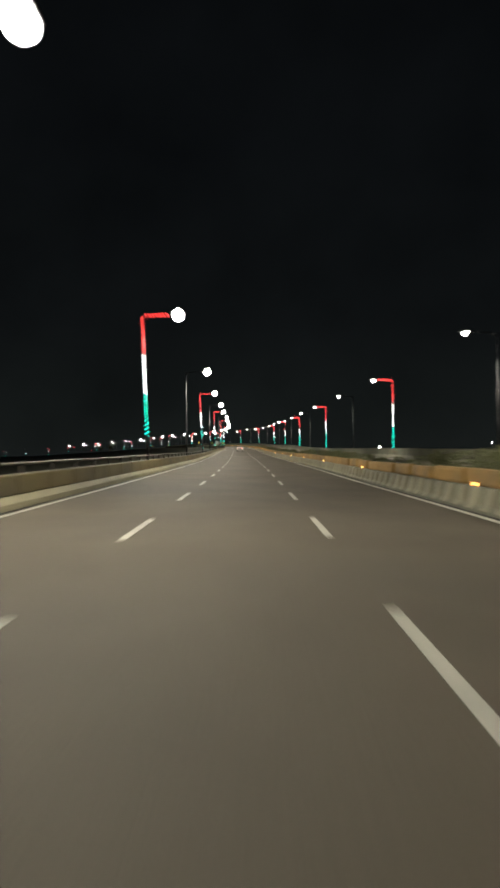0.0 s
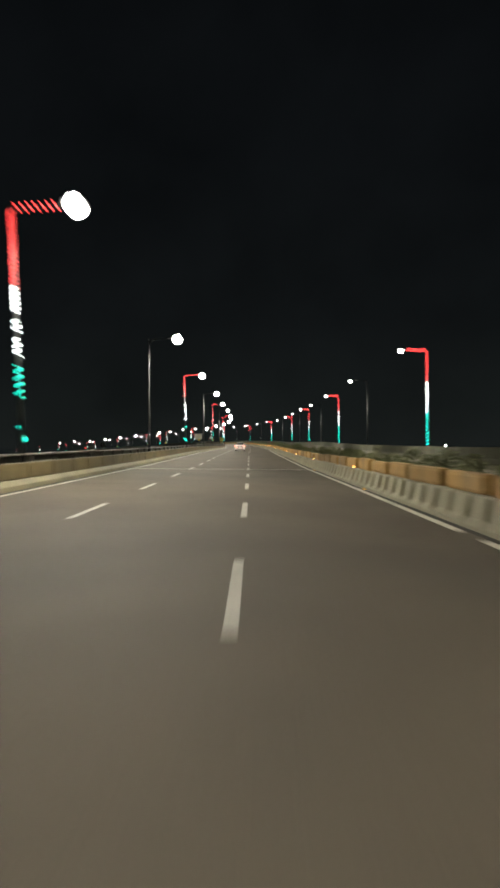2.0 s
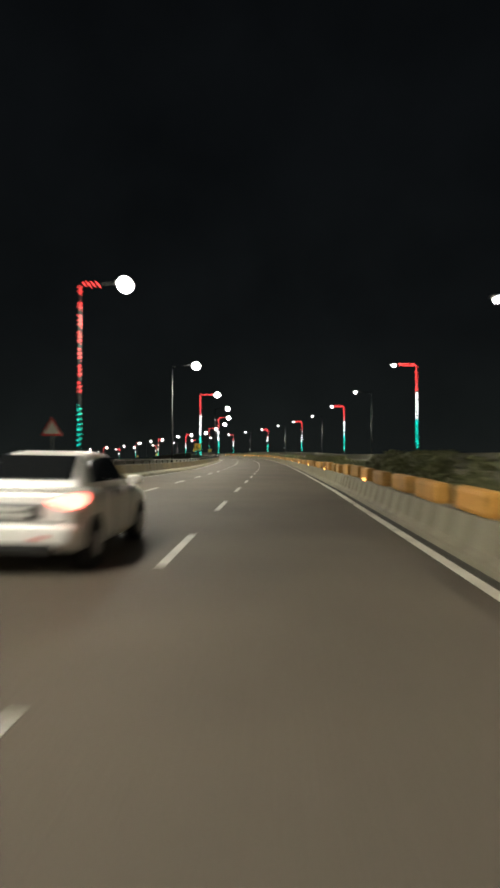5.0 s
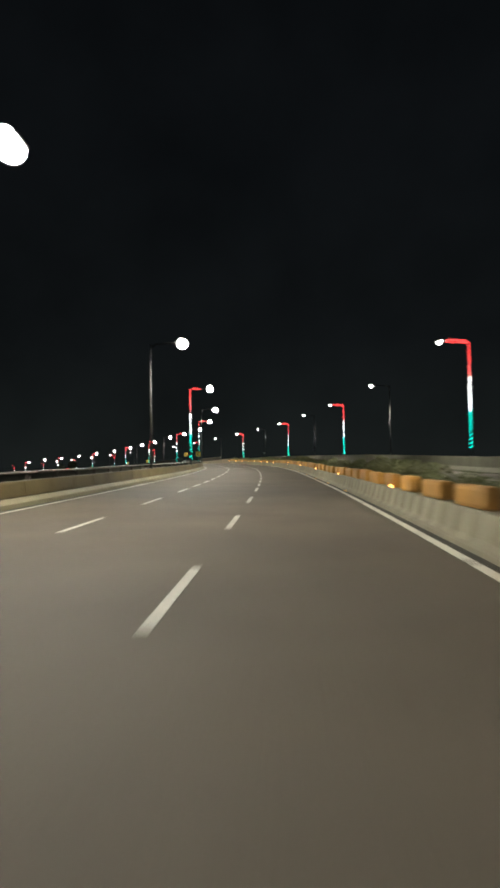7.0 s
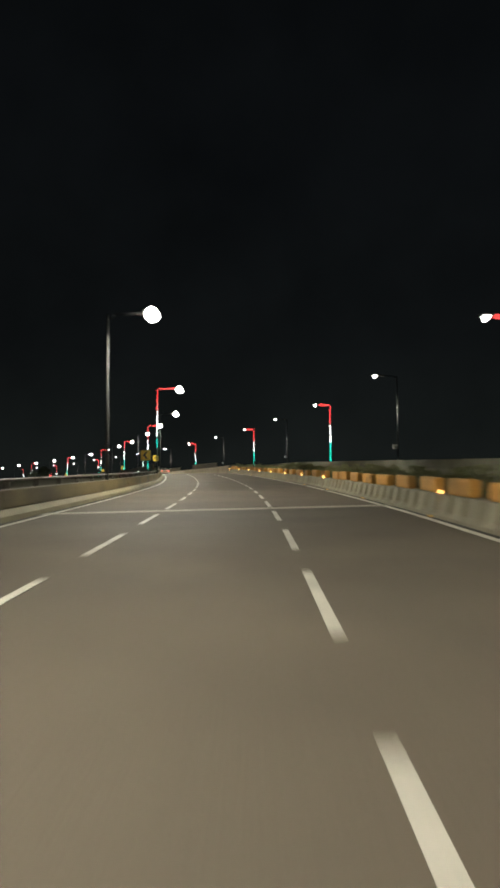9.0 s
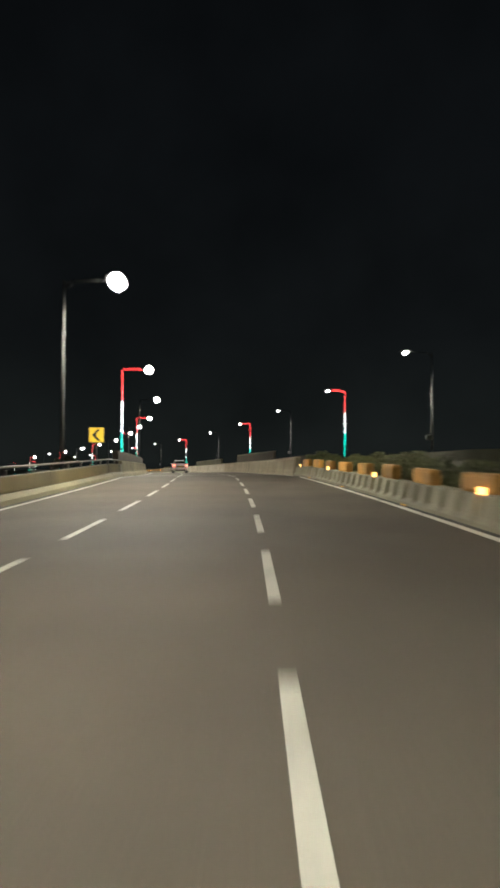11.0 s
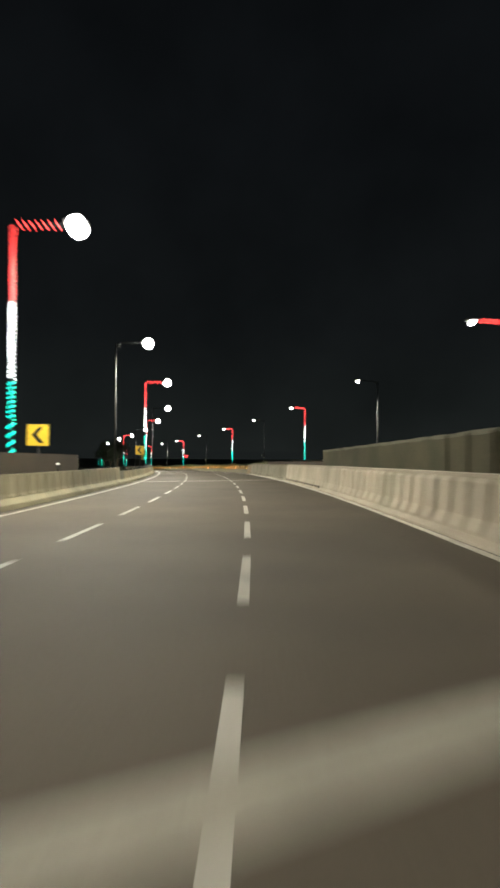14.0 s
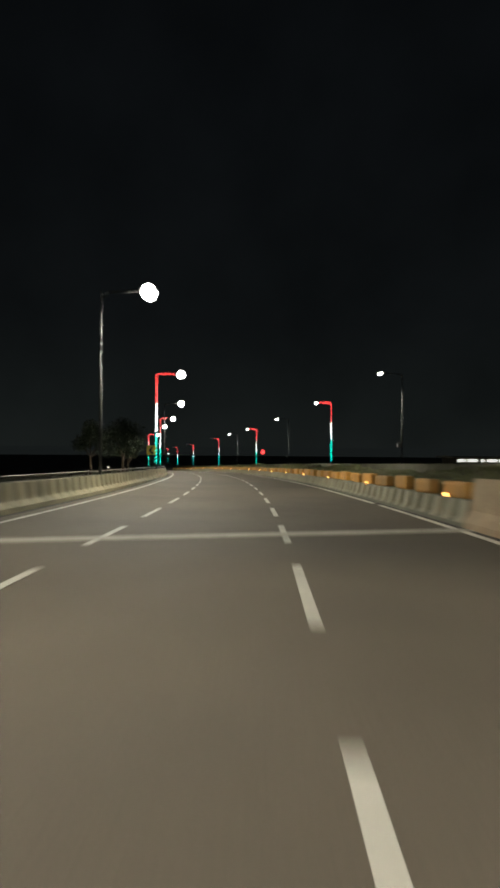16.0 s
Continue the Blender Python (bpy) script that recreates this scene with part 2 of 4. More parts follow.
# ---- mesh helpers ----
def part(name, bm, material, parent=None, label="", smooth=False):
    """Links a bmesh as one mesh object under a thing or a part."""
    me = bpy.data.meshes.new(name)
    bm.to_mesh(me)
    bm.free()
    me.materials.append(material)
    if smooth:
        for poly in me.polygons:
            poly.use_smooth = True
    ob = new(name, me)
    if parent is not None:
        ob.parent = parent
    if label:
        tagged(ob, label)
    return ob


def thing(name, label, category, group="", kind=""):
    return tagged(new(name), label, category, group, kind)


def piece(name, mesh, m, parent):
    ob = new(name, mesh)
    ob.parent = parent
    ob.matrix_basis = m
    return ob


def mesh_of(name, bm, material):
    me = bpy.data.meshes.new(name)
    bm.to_mesh(me)
    bm.free()
    me.materials.append(material)
    return me


def box(bm, x0, y0, z0, x1, y1, z1, bevel=0.0):
    r = bmesh.ops.create_cube(bm, size=1.0, matrix=Matrix.Translation(((x0 + x1) / 2, (y0 + y1) / 2, (z0 + z1) / 2))
                              @ Matrix.Diagonal((x1 - x0, y1 - y0, z1 - z0, 1)))
    if bevel:
        edges = list({e for v in r["verts"] for e in v.link_edges})
        bmesh.ops.bevel(bm, geom=edges, offset=bevel, segments=2, affect="EDGES", profile=0.6)
    return bm


def tube(bm, a, b, r0, r1, n=10):
    a, b = Vector(a), Vector(b)
    m = Matrix.Translation((a + b) / 2) @ (b - a).to_track_quat("Z", "Y").to_matrix().to_4x4()
    bmesh.ops.create_cone(bm, cap_ends=True, segments=n, radius1=r0, radius2=r1, depth=(b - a).length, matrix=m)
    return bm


def prism(bm, outline, y0, y1):
    """An outline in x and z, pushed from y0 to y1."""
    a = [bm.verts.new((x, y0, z)) for x, z in outline]
    b = [bm.verts.new((x, y1, z)) for x, z in outline]
    n = len(outline)
    bm.faces.new(a)
    bm.faces.new(b[::-1])
    for i in range(n):
        bm.faces.new((a[i], b[i], b[(i + 1) % n], a[(i + 1) % n]))
    bmesh.ops.recalc_face_normals(bm, faces=bm.faces)
    return bm


def sweep(profile, s0, s1, step=4.0, closed=True, shift=None):
    """A cross-section of (o, z) drawn along the road, with end caps; shift(s) moves it sideways on the way."""
    n = max(1, int(math.ceil((s1 - s0) / step)))
    bm = bmesh.new()
    rings = []
    for i in range(n + 1):
        s = s0 + (s1 - s0) * i / n
        d = shift(s) if shift else 0.0
        rings.append([bm.verts.new(at(s, o + d, z)) for o, z in profile])
    m = len(profile)
    for a, b in zip(rings, rings[1:]):
        for i in range(m if closed else m - 1):
            j = (i + 1) % m
            bm.faces.new((a[i], a[j], b[j], b[i]))
    if closed:
        bm.faces.new(rings[0])
        bm.faces.new(rings[-1][::-1])
    bmesh.ops.recalc_face_normals(bm, faces=bm.faces)
    return bm


# ---- the ground: one sheet to the horizon ----
def build_ground():
    near_x = np.arange(-560, 141, 7.0)
    near_y = np.arange(-100, 1001, 7.0)
    xs = np.concatenate([[-3500, -2000, -1200, -800, -650], near_x, [180, 260, 420, 800, 1600, 3500]])
    ys = np.concatenate([[-3500, -1600, -800, -400, -200], near_y, [1060, 1200, 1500, 2200, 3500]])
    gx, gy = np.meshgrid(xs, ys)
    px, py = CX[::2], CY[::2]
    zz = np.empty(gx.shape)
    far_level = np.interp(ys, [430, 680], [-1.8, -7.5])
    for r in range(gx.shape[0]):
        d = np.hypot(gx[r][:, None] - px[None], gy[r][:, None] - py[None])
        j = d.argmin(1)
        dm = d.min(1)
        w = np.clip((dm - 28) / 90, 0, 1)
        w = w * w * (3 - 2 * w)
        zz[r] = (CZ[::2][j] - 0.75) * (1 - w) + far_level[r] * w
    w = len(xs)
    verts = np.stack([gx, gy, zz], -1).reshape(-1, 3).tolist()
    faces = [(r * w + c, r * w + c + 1, (r + 1) * w + c + 1, (r + 1) * w + c)
             for r in range(len(ys) - 1) for c in range(w - 1)]
    me = bpy.data.meshes.new("ground")
    me.from_pydata(verts, [], faces)
    me.materials.append(GROUND)
    for poly in me.polygons:
        poly.use_smooth = True
    tagged(new("ground", me), "dark unlit grassy ground beside the highway", "ground", kind="structure")


build_ground()


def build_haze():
    """A low glowing ring added to paint hazy distance round the horizon."""
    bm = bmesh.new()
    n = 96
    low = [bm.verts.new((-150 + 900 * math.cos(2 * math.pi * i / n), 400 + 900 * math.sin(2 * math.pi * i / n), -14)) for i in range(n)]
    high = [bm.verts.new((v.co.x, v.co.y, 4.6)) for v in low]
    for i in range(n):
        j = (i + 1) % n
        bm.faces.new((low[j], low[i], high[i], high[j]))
    tagged(part("backdrop", bm, HAZE_GLOW), "added glowing ring painting pale night haze along the horizon", "backdrop", kind="structure")


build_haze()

# ---- carriageways ----
road = tagged(part("road", sweep([(-7.35, 0), (-3.5, 0), (0, 0), (4.3, 0), (4.3, -0.7), (-7.35, -0.7)], -56, S_END), ASPHALT),
              "worn dark asphalt carriageway with three marked lanes", "road", kind="structure")
far_road = tagged(part("opposite_road", sweep([(6.35, 0.5), (10, 0.5), (14.7, 0.5), (14.7, -0.8), (6.35, -0.8)], -56, S_END), ASPHALT),
                  "dark asphalt carriageway of the opposite direction", "road", kind="structure")
part("edge_line", sweep([(-6.91, 0.002), (-6.91, 0.006), (-6.76, 0.006), (-6.76, 0.002)], -56, 700,
                         shift=lambda s: float(np.interp(s, [370, 405, 460, 500], [0.0, 0.16, 0.16, 0.36]))), PAINT, road)
wear = random.Random(11)
edge_s = -56.0
while edge_s < 640:
    run_end = edge_s + wear.uniform(5.0, 15.0)
    part("edge_line", sweep([(3.79, 0.002), (3.79, 0.006), (3.96, 0.006), (3.96, 0.002)], edge_s, run_end), HEADLIT_PAINT, road)
    edge_s = run_end + (wear.uniform(0.05, 0.25) if wear.random() < 0.7 or 384 < run_end < 500 else wear.uniform(0.5, 1.3))
part("edge_line", sweep([(6.75, 0.502), (6.75, 0.506), (6.9, 0.506), (6.9, 0.502)], -56, 700), PAINT, far_road)

part("gutter_dirt", sweep([(3.99, 0.001), (3.99, 0.004), (4.20, 0.004), (4.20, 0.001)], -56, 700), DIRT_SHADE, road, "dark dirt gathered along the median foot")
part("gutter_dirt", sweep([(-7.14, 0.001), (-7.14, 0.004), (-6.98, 0.004), (-6.98, 0.001)], -56, 700), DIRT_SHADE, road, "dark strip along the barrier foot")

# ---- barriers along the left edge ----
LB = [(-7.12, 0.0), (-7.16, 0.16), (-7.36, 0.30), (-7.42, 0.84), (-7.66, 0.84), (-7.70, -0.8), (-7.12, -0.8)]
LB_TALL = [(-7.12, 0.0), (-7.16, 0.18), (-7.36, 0.34), (-7.44, 1.07), (-7.66, 1.07), (-7.70, -0.8), (-7.12, -0.8)]


def left_barrier(s0, s1, profile, label):
    # the last run's base is dark: shade between its ribs, put into colour
    ob = tagged(part("roadside_barrier", sweep(profile, s0, s1), CONCRETE if s0 < 300 else KHAKI if s0 < 460 else GRIME_SHADE), label, "barrier", "roadside barrier", "structure")
    return ob


left_runs = [(-56, 385, LB, "weathered concrete roadside barrier with a steel rail on top"),
             (385, 470, LB_TALL, "tall plain concrete roadside barrier below a retaining wall"),
             (470, S_END, LB, "ribbed concrete roadside barrier with a pipe rail on top")]
left_obs = [left_barrier(*r) for r in left_runs]
for (s0, s1, prof, _), ob in zip(left_runs, left_obs):
    part("kerb_face", sweep([(-7.117, 0.02), (-7.157, 0.165), (-7.352, 0.305), (-7.34, 0.30), (-7.14, 0.155), (-7.10, 0.02)],
                            s0, min(s1, 700)), KERB if s0 < 460 else KHAKI, ob, "worn kerb foot")

panel_bm = bmesh.new()
prism(panel_bm, [(0.0, 0.32), (0.028, 0.34), (-0.022, 0.81), (-0.05, 0.82)], -1.225, 1.225)
PANEL = mesh_of("panel", panel_bm, YELLOWISH)
for s in np.arange(-40, 385, 2.5):
    piece("panel", PANEL, frame_at(s, -7.37, 0, level=False), left_obs[0])
rib_bm = bmesh.new()
prism(rib_bm, [(0.255, 0.03), (0.235, 0.16), (0.07, 0.30), (0.03, 0.40), (-0.03, 0.82), (-0.08, 0.82), (-0.02, 0.2)], -0.36, 0.36)
bmesh.ops.bevel(rib_bm, geom=list(rib_bm.edges), offset=0.015, segments=1, affect="EDGES")
LEFT_RIB = mesh_of("rib", rib_bm, KHAKI_RIB)
for s in np.arange(472, 640, 0.97):
    piece("rib", LEFT_RIB, frame_at(s, -7.37, 0, level=False), left_obs[2])
rib_bm = bmesh.new()
prism(rib_bm, [(0.04, 0.36), (0.0, 0.46), (-0.045, 1.02), (-0.09, 1.02), (-0.04, 0.36)], -0.3, 0.3)
LEFT_TALL_RIB = mesh_of("rib", rib_bm, LEFT_PALE)
for s in np.arange(386, 469.5, 0.97):
    piece("rib", LEFT_TALL_RIB, frame_at(s, -7.37, 0, level=False), left_obs[1])


def rail_run(s0, s1, z, o, label, drop):
    """A pipe rail on short posts."""
    base = thing("guard_rail", label, "railing", "rails on the roadside barrier")
    bm = bmesh.new()
    n = int((s1 - s0) / 2)
    rings = []
    for i in range(n + 1):
        s = s0 + (s1 - s0) * i / n
        rings.append([bm.verts.new(at(s, o + 0.045 * math.cos(a), z - drop + drop * math.sin(a)))
                      for a in [k * math.pi / 4 for k in range(8)]])
    for a, b in zip(rings, rings[1:]):
        for i in range(8):
            bm.faces.new((a[i], a[(i + 1) % 8], b[(i + 1) % 8], b[i]))
    bmesh.ops.recalc_face_normals(bm, faces=bm.faces)
    part("rail", bm, RAIL, base, smooth=True)
    pb = bmesh.new()
    box(pb, -0.04, -0.05, -0.02, 0.04, 0.05, z - 0.84 - drop, 0.01)
    post = mesh_of("rail_post", pb, RAIL)
    s = s0 + 0.5
    while s < min(s1, 620):
        piece("rail_post", post, frame_at(s, o, 0.84), base)
        s += 2.5


rail_run(-56, 384, 1.14, -7.54, "thin weathered steel pipe rail on the concrete barrier", 0.042)
rail_run(474, 800, 1.03, -7.54, "thin weathered pipe rail on the ribbed barrier", 0.042)

# retaining walls beside the tall barrier
tagged(part("retaining_wall", sweep([(-7.8, -0.8), (-7.8, 1.78), (-8.15, 1.78), (-8.15, -0.8)], 386, 460), WALL),
            "dark weathered retaining wall behind the barrier", "wall", kind="structure")

# ---- median barrier, blocks, walls ----
RB_LOW = [(4.14, 0.0), (4.16, 0.08), (4.46, 0.60), (4.80, 0.60), (4.82, -0.8), (4.14, -0.8)]
RB_RIB = [(4.14, 0.0), (4.16, 0.08), (4.36, 0.16), (4.44, 0.60), (4.80, 0.60), (4.82, -0.8), (4.14, -0.8)]
RB_TALL = [(4.17, 0.0), (4.18, 0.14), (4.33, 0.42), (4.42, 1.26), (4.66, 1.26), (4.78, -0.8), (4.17, -0.8)]
RB_END = [(4.14, 0.0), (4.15, 0.14), (4.31, 0.40), (4.39, 1.12), (4.66, 1.12), (4.78, -0.8), (4.14, -0.8)]
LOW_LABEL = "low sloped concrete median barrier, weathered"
RIB_LABEL = "grimy ribbed concrete median barrier, shade toned in between the ribs"
median_runs = [(s0, s0 + 110, RB_RIB, RIB_LABEL, GRIME_SHADE if s0 < 50 else FACE) for s0 in (-56, 54, 164, 274)]
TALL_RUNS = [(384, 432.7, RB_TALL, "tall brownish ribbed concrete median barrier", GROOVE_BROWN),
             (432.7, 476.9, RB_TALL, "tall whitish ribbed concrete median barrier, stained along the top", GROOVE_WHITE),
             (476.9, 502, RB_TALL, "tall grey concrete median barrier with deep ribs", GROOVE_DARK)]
median_runs += [*TALL_RUNS,
                (502, 505, RB_END, "rust-stained end of the tall concrete median barrier", RUSTY),
                (505, 620, RB_RIB, RIB_LABEL, GRIME_SHADE), (620, S_END, RB_LOW, LOW_LABEL, CONCRETE)]


def box_verts(bm, x0, y0, z0, x1, y1, z1):
    """Eight corners of a new plain box, still to be moved."""
    vs = [bm.verts.new((x, y, z)) for z in (z0, z1) for x, y in ((x0, y0), (x1, y0), (x1, y1), (x0, y1))]
    for q in ((3, 2, 1, 0), (4, 5, 6, 7), (0, 1, 5, 4), (1, 2, 6, 5), (2, 3, 7, 6), (3, 0, 4, 7)):
        bm.faces.new([vs[i] for i in q])
    return vs


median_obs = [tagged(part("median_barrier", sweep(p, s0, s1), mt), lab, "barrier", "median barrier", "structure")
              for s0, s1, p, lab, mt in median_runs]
for run, ob in zip(median_runs, median_obs):
    if run[2] is RB_TALL:
        part("coping", sweep([(4.36, 1.19), (4.36, 1.27), (4.69, 1.27), (4.69, 1.19)], run[0], run[1]),
             {384: RIB_BROWN, 432.7: RIB_WHITE}.get(run[0], GROOVE_BROWN), ob)
        # continuous pale foot; dark boxes under the later grooves stand in for shaded drain hollows
        part("foot", sweep([(4.0, 0.003), (4.012, 0.055), (4.19, 0.15), (4.19, 0.003)], run[0], run[1]),
             {384: RIB_BROWN, 432.7: RIB_WHITE}.get(run[0], RIB_GREY), ob)
        if run[1] > 460:
            holes = bmesh.new()
            for hole_s in np.arange(max(run[0] + 0.99, 433.69 + 29 * 0.985), run[1] - 0.3, 0.985):
                hm = frame_at(hole_s, 4.14, 0, level=False)
                for v in box_verts(holes, -0.045, -0.11, 0.085, 0.1, 0.11, 0.22):
                    v.co = hm @ v.co
            tagged(part("drain_hole", holes, DIRT_SHADE, ob), "dark boxes put in for the shaded drain hollows at the barrier foot", kind="stuff")
tagged(part("median_soil", sweep([(4.82, 0.42), (6.15, 0.42), (6.18, 0.64), (6.345, 0.64), (6.345, -0.8), (4.82, -0.8)], -56, 384), SOIL),
       "raised strip of soil between the carriageways", "soil", kind="structure")
tagged(part("median_soil", sweep([(4.82, 0.42), (6.15, 0.42), (6.18, 0.64), (6.345, 0.64), (6.345, -0.8), (4.82, -0.8)], 502, S_END), SOIL),
       "raised strip of soil between the carriageways", "soil", kind="structure")
tagged(part("median_deck", sweep([(4.80, 0.10), (6.12, 0.10), (6.16, 1.50), (6.345, 1.50), (6.345, -0.8), (4.80, -0.8)], 384, 502), WALL),
       "dark concrete strip and parapet behind the median barrier", "deck", kind="structure")
tagged(part("outer_barrier", sweep([(14.7, -0.8), (14.7, 0.6), (14.9, 0.9), (14.95, 1.62), (15.2, 1.62), (15.2, -0.8)],
            -56, S_END), OUTER),
       "grimy concrete barrier along the opposite carriageway", "barrier", kind="structure")

yb = bmesh.new()
box(yb, -0.15, -0.85, 0.0, 0.15, 0.85, 0.44, 0.09)
BLOCK = mesh_of("yellow_block", yb, YELLOW)
yb = bmesh.new()
box(yb, -0.15, -1.18, 0.0, 0.15, 1.18, 0.44, 0.09)
BLOCK_LONG = mesh_of("yellow_block", yb, TAN)
block_rnd = random.Random(5)
for s in list(np.arange(-29.1, 314, 2.7)) + list(np.arange(316.0, 383, 3.6)) + list(np.arange(506.5, 700, 2.7)):
    ob = new("median_block", BLOCK_LONG if s < 110 else BLOCK)
    ob.matrix_basis = frame_at(s + block_rnd.uniform(-0.08, 0.08), 4.60 + block_rnd.uniform(-0.03, 0.03), 0.60, level=False) @ pose(
        0, 0, 0, block_rnd.uniform(-1, 1), 0, block_rnd.uniform(-2.5, 2.5)) @ Matrix.Diagonal((1, block_rnd.uniform(0.93, 1.04), block_rnd.uniform(0.9, 1.04), 1))
    tagged(ob, "weathered yellow painted concrete block on the median barrier", "block", "yellow median blocks")

rib_bm = bmesh.new()
prism(rib_bm, [(0.03, 0.02), (0.02, 0.10), (0.11, 0.20), (0.20, 0.585), (0.36, 0.595), (0.3, 0.1)], -0.25, 0.25)
bmesh.ops.bevel(rib_bm, geom=[e for e in rib_bm.edges if abs(e.verts[0].co.y - e.verts[1].co.y) < 0.01], offset=0.03, segments=1, affect="EDGES")
LOW_RIB = mesh_of("rib", rib_bm, RIBBED)
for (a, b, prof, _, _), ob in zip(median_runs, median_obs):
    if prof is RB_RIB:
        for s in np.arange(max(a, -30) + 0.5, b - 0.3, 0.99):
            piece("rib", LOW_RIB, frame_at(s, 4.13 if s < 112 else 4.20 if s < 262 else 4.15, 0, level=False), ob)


def tall_rib(depth, half, material):
    """One upright S-shaped rib of the tall barrier, standing proud of the grooves by about depth."""
    bm = bmesh.new()
    d = depth
    prism(bm, [(0.12, 0.05), (0.04 - d, 0.12), (0.05 - d, 0.22), (0.15 - d, 0.44), (0.21 - d, 1.10), (0.25 - d * 0.5, 1.18), (0.36, 1.18), (0.34, 0.5)],
          -half, half)
    bmesh.ops.bevel(bm, geom=[e for e in bm.edges if abs(e.verts[0].co.y - e.verts[1].co.y) < 0.01], offset=0.03, segments=2, affect="EDGES")
    return mesh_of("rib", bm, material)


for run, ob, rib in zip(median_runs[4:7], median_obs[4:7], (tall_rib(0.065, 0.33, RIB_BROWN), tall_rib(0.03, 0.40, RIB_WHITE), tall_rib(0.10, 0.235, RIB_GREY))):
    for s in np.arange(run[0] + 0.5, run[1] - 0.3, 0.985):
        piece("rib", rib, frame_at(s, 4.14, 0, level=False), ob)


def median_wall(s0, s1, z0, z1, posts, material, label):
    """A board wall on the median with a sloping top."""
    bm = bmesh.new()
    n = 10
    rings = []
    for i in range(n + 1):
        s = s0 + (s1 - s0) * i / n
        h = z0 + (z1 - z0) * i / n
        rings.append([bm.verts.new(at(s, o, z)) for o, z in ((5.85, 0.10), (5.85, h), (6.1, h), (6.1, 0.10))])
    for a, b in zip(rings, rings[1:]):
        for i in range(4):
            bm.faces.new((a[i], a[(i + 1) % 4], b[(i + 1) % 4], b[i]))
    bm.faces.new(rings[0])
    bm.faces.new(rings[-1][::-1])
    bmesh.ops.recalc_face_normals(bm, faces=bm.faces)
    base = tagged(part("median_wall", bm, material), label, "wall", "walls on the median", "structure")
    rnd = random.Random(int(s0))
    cap = bmesh.new()
    m = int((s1 - s0) / 0.7)
    rings = []
    for i in range(m + 1):
        s = s0 + (s1 - s0) * i / m
        h = z0 + (z1 - z0) * i / m
        up, low = h + rnd.uniform(0.02, 0.06), h - rnd.uniform(0.05, 0.1)
        rings.append([cap.verts.new(at(s, o, z)) for o, z in ((5.835, low), (5.835, up), (6.115, up), (6.115, low))])
    for a, b in zip(rings, rings[1:]):
        for i in range(4):
            cap.faces.new((a[i], a[(i + 1) % 4], b[(i + 1) % 4], b[i]))
    cap.faces.new(rings[0])
    cap.faces.new(rings[-1][::-1])
    bmesh.ops.recalc_face_normals(cap, faces=cap.faces)
    part("coping", cap, GRIME_SHADE, base, "paler uneven coping")
    for s in posts:
        pb = bmesh.new()
        box(pb, -0.03, -0.04, 0, 0.03, 0.04, z0 - 0.12, 0.008)
        ob = part("wall_post", pb, material, base)
        ob.matrix_basis = frame_at(s, 5.815, 0.10)


median_wall(404.2, 430.4, 2.24, 2.44, (), WALL,
            "brown weathered wall panel standing behind the median barrier")
median_wall(444.9, 470.5, 2.27, 2.2, (445.1, 446.7, 448.3), OLIVE_WALL,
            "olive weathered wall panel standing behind the median barrier")

# ---- lane dashes and joints of the carriageway ----
dash_bm = bmesh.new()
box(dash_bm, -0.065, -1.5, 0.002, 0.065, 1.5, 0.007)
DASH = mesh_of("lane_dash", dash_bm, PAINT)
dash_s = list(np.arange(2.7 - 5 * 7.757, 151, 7.757)) + list(np.arange(157.7, 242, 7.6)) \
    + list(np.arange(248.4, 392, 5.13)) + list(np.arange(395.7, 640, 5.395))
for s in dash_s:
    piece("lane_dash", DASH, frame_at(s, 0.0, 0, level=False), road)
    piece("lane_dash", DASH, frame_at(s - 0.5, -3.49, 0, level=False), road)
for s in np.arange(-40, 600, 7.76):
    piece("lane_dash", DASH, frame_at(s, 10.5, 0.5, level=False), far_road)
joint_bm = bmesh.new()
box(joint_bm, -5.65, -0.28, 0.002, 5.65, 0.28, 0.010)
JOINT_STRIP = mesh_of("expansion_joint", joint_bm, JOINT)
for s, skew in ((94.9, 14.0), (302.3, 10.0), (389.0, 20.0), (432.7, 30.0), (476.9, 25.0), (503.0, 15.0)):
    piece("expansion_joint", JOINT_STRIP, frame_at(s, -1.55, 0.0, level=False) @ pose(0, 0, 0, 0, 0, skew)
          @ Matrix.Diagonal((1 / math.cos(radians(skew)), 1, 1, 1)), road)


# ---- street lamps ----
BOX_GREY = mat("box_grey", (0.2, 0.205, 0.2), 0.6, fine=10, coarse=2, vary=0.1, bump=0.0)
H, ARM = 9.38, 2.19


def helix(bm, z0, z1, radius, pitch, r=0.024, gaps=0):
    """A rope of lights wound round the pole; gaps leaves every so many turns dark."""
    turns = (z1 - z0) / pitch
    n = int(turns * 10)
    prev = None
    for i in range(n + 1):
        a = 2 * math.pi * i / 10
        z = z0 + (z1 - z0) * i / n
        c, sn = math.cos(a), math.sin(a)
        if gaps and (i // 10) % gaps == 0:
            prev = None
            continue
        ring = [bm.verts.new(((radius + dx) * c, (radius + dx) * sn, z + dz)) for dx, dz in ((r, 0), (0, r), (-r, 0), (0, -r))]
        if prev:
            for k in range(4):
                bm.faces.new((prev[k], prev[(k + 1) % 4], ring[(k + 1) % 4], ring[k]))
        prev = ring
    return bm


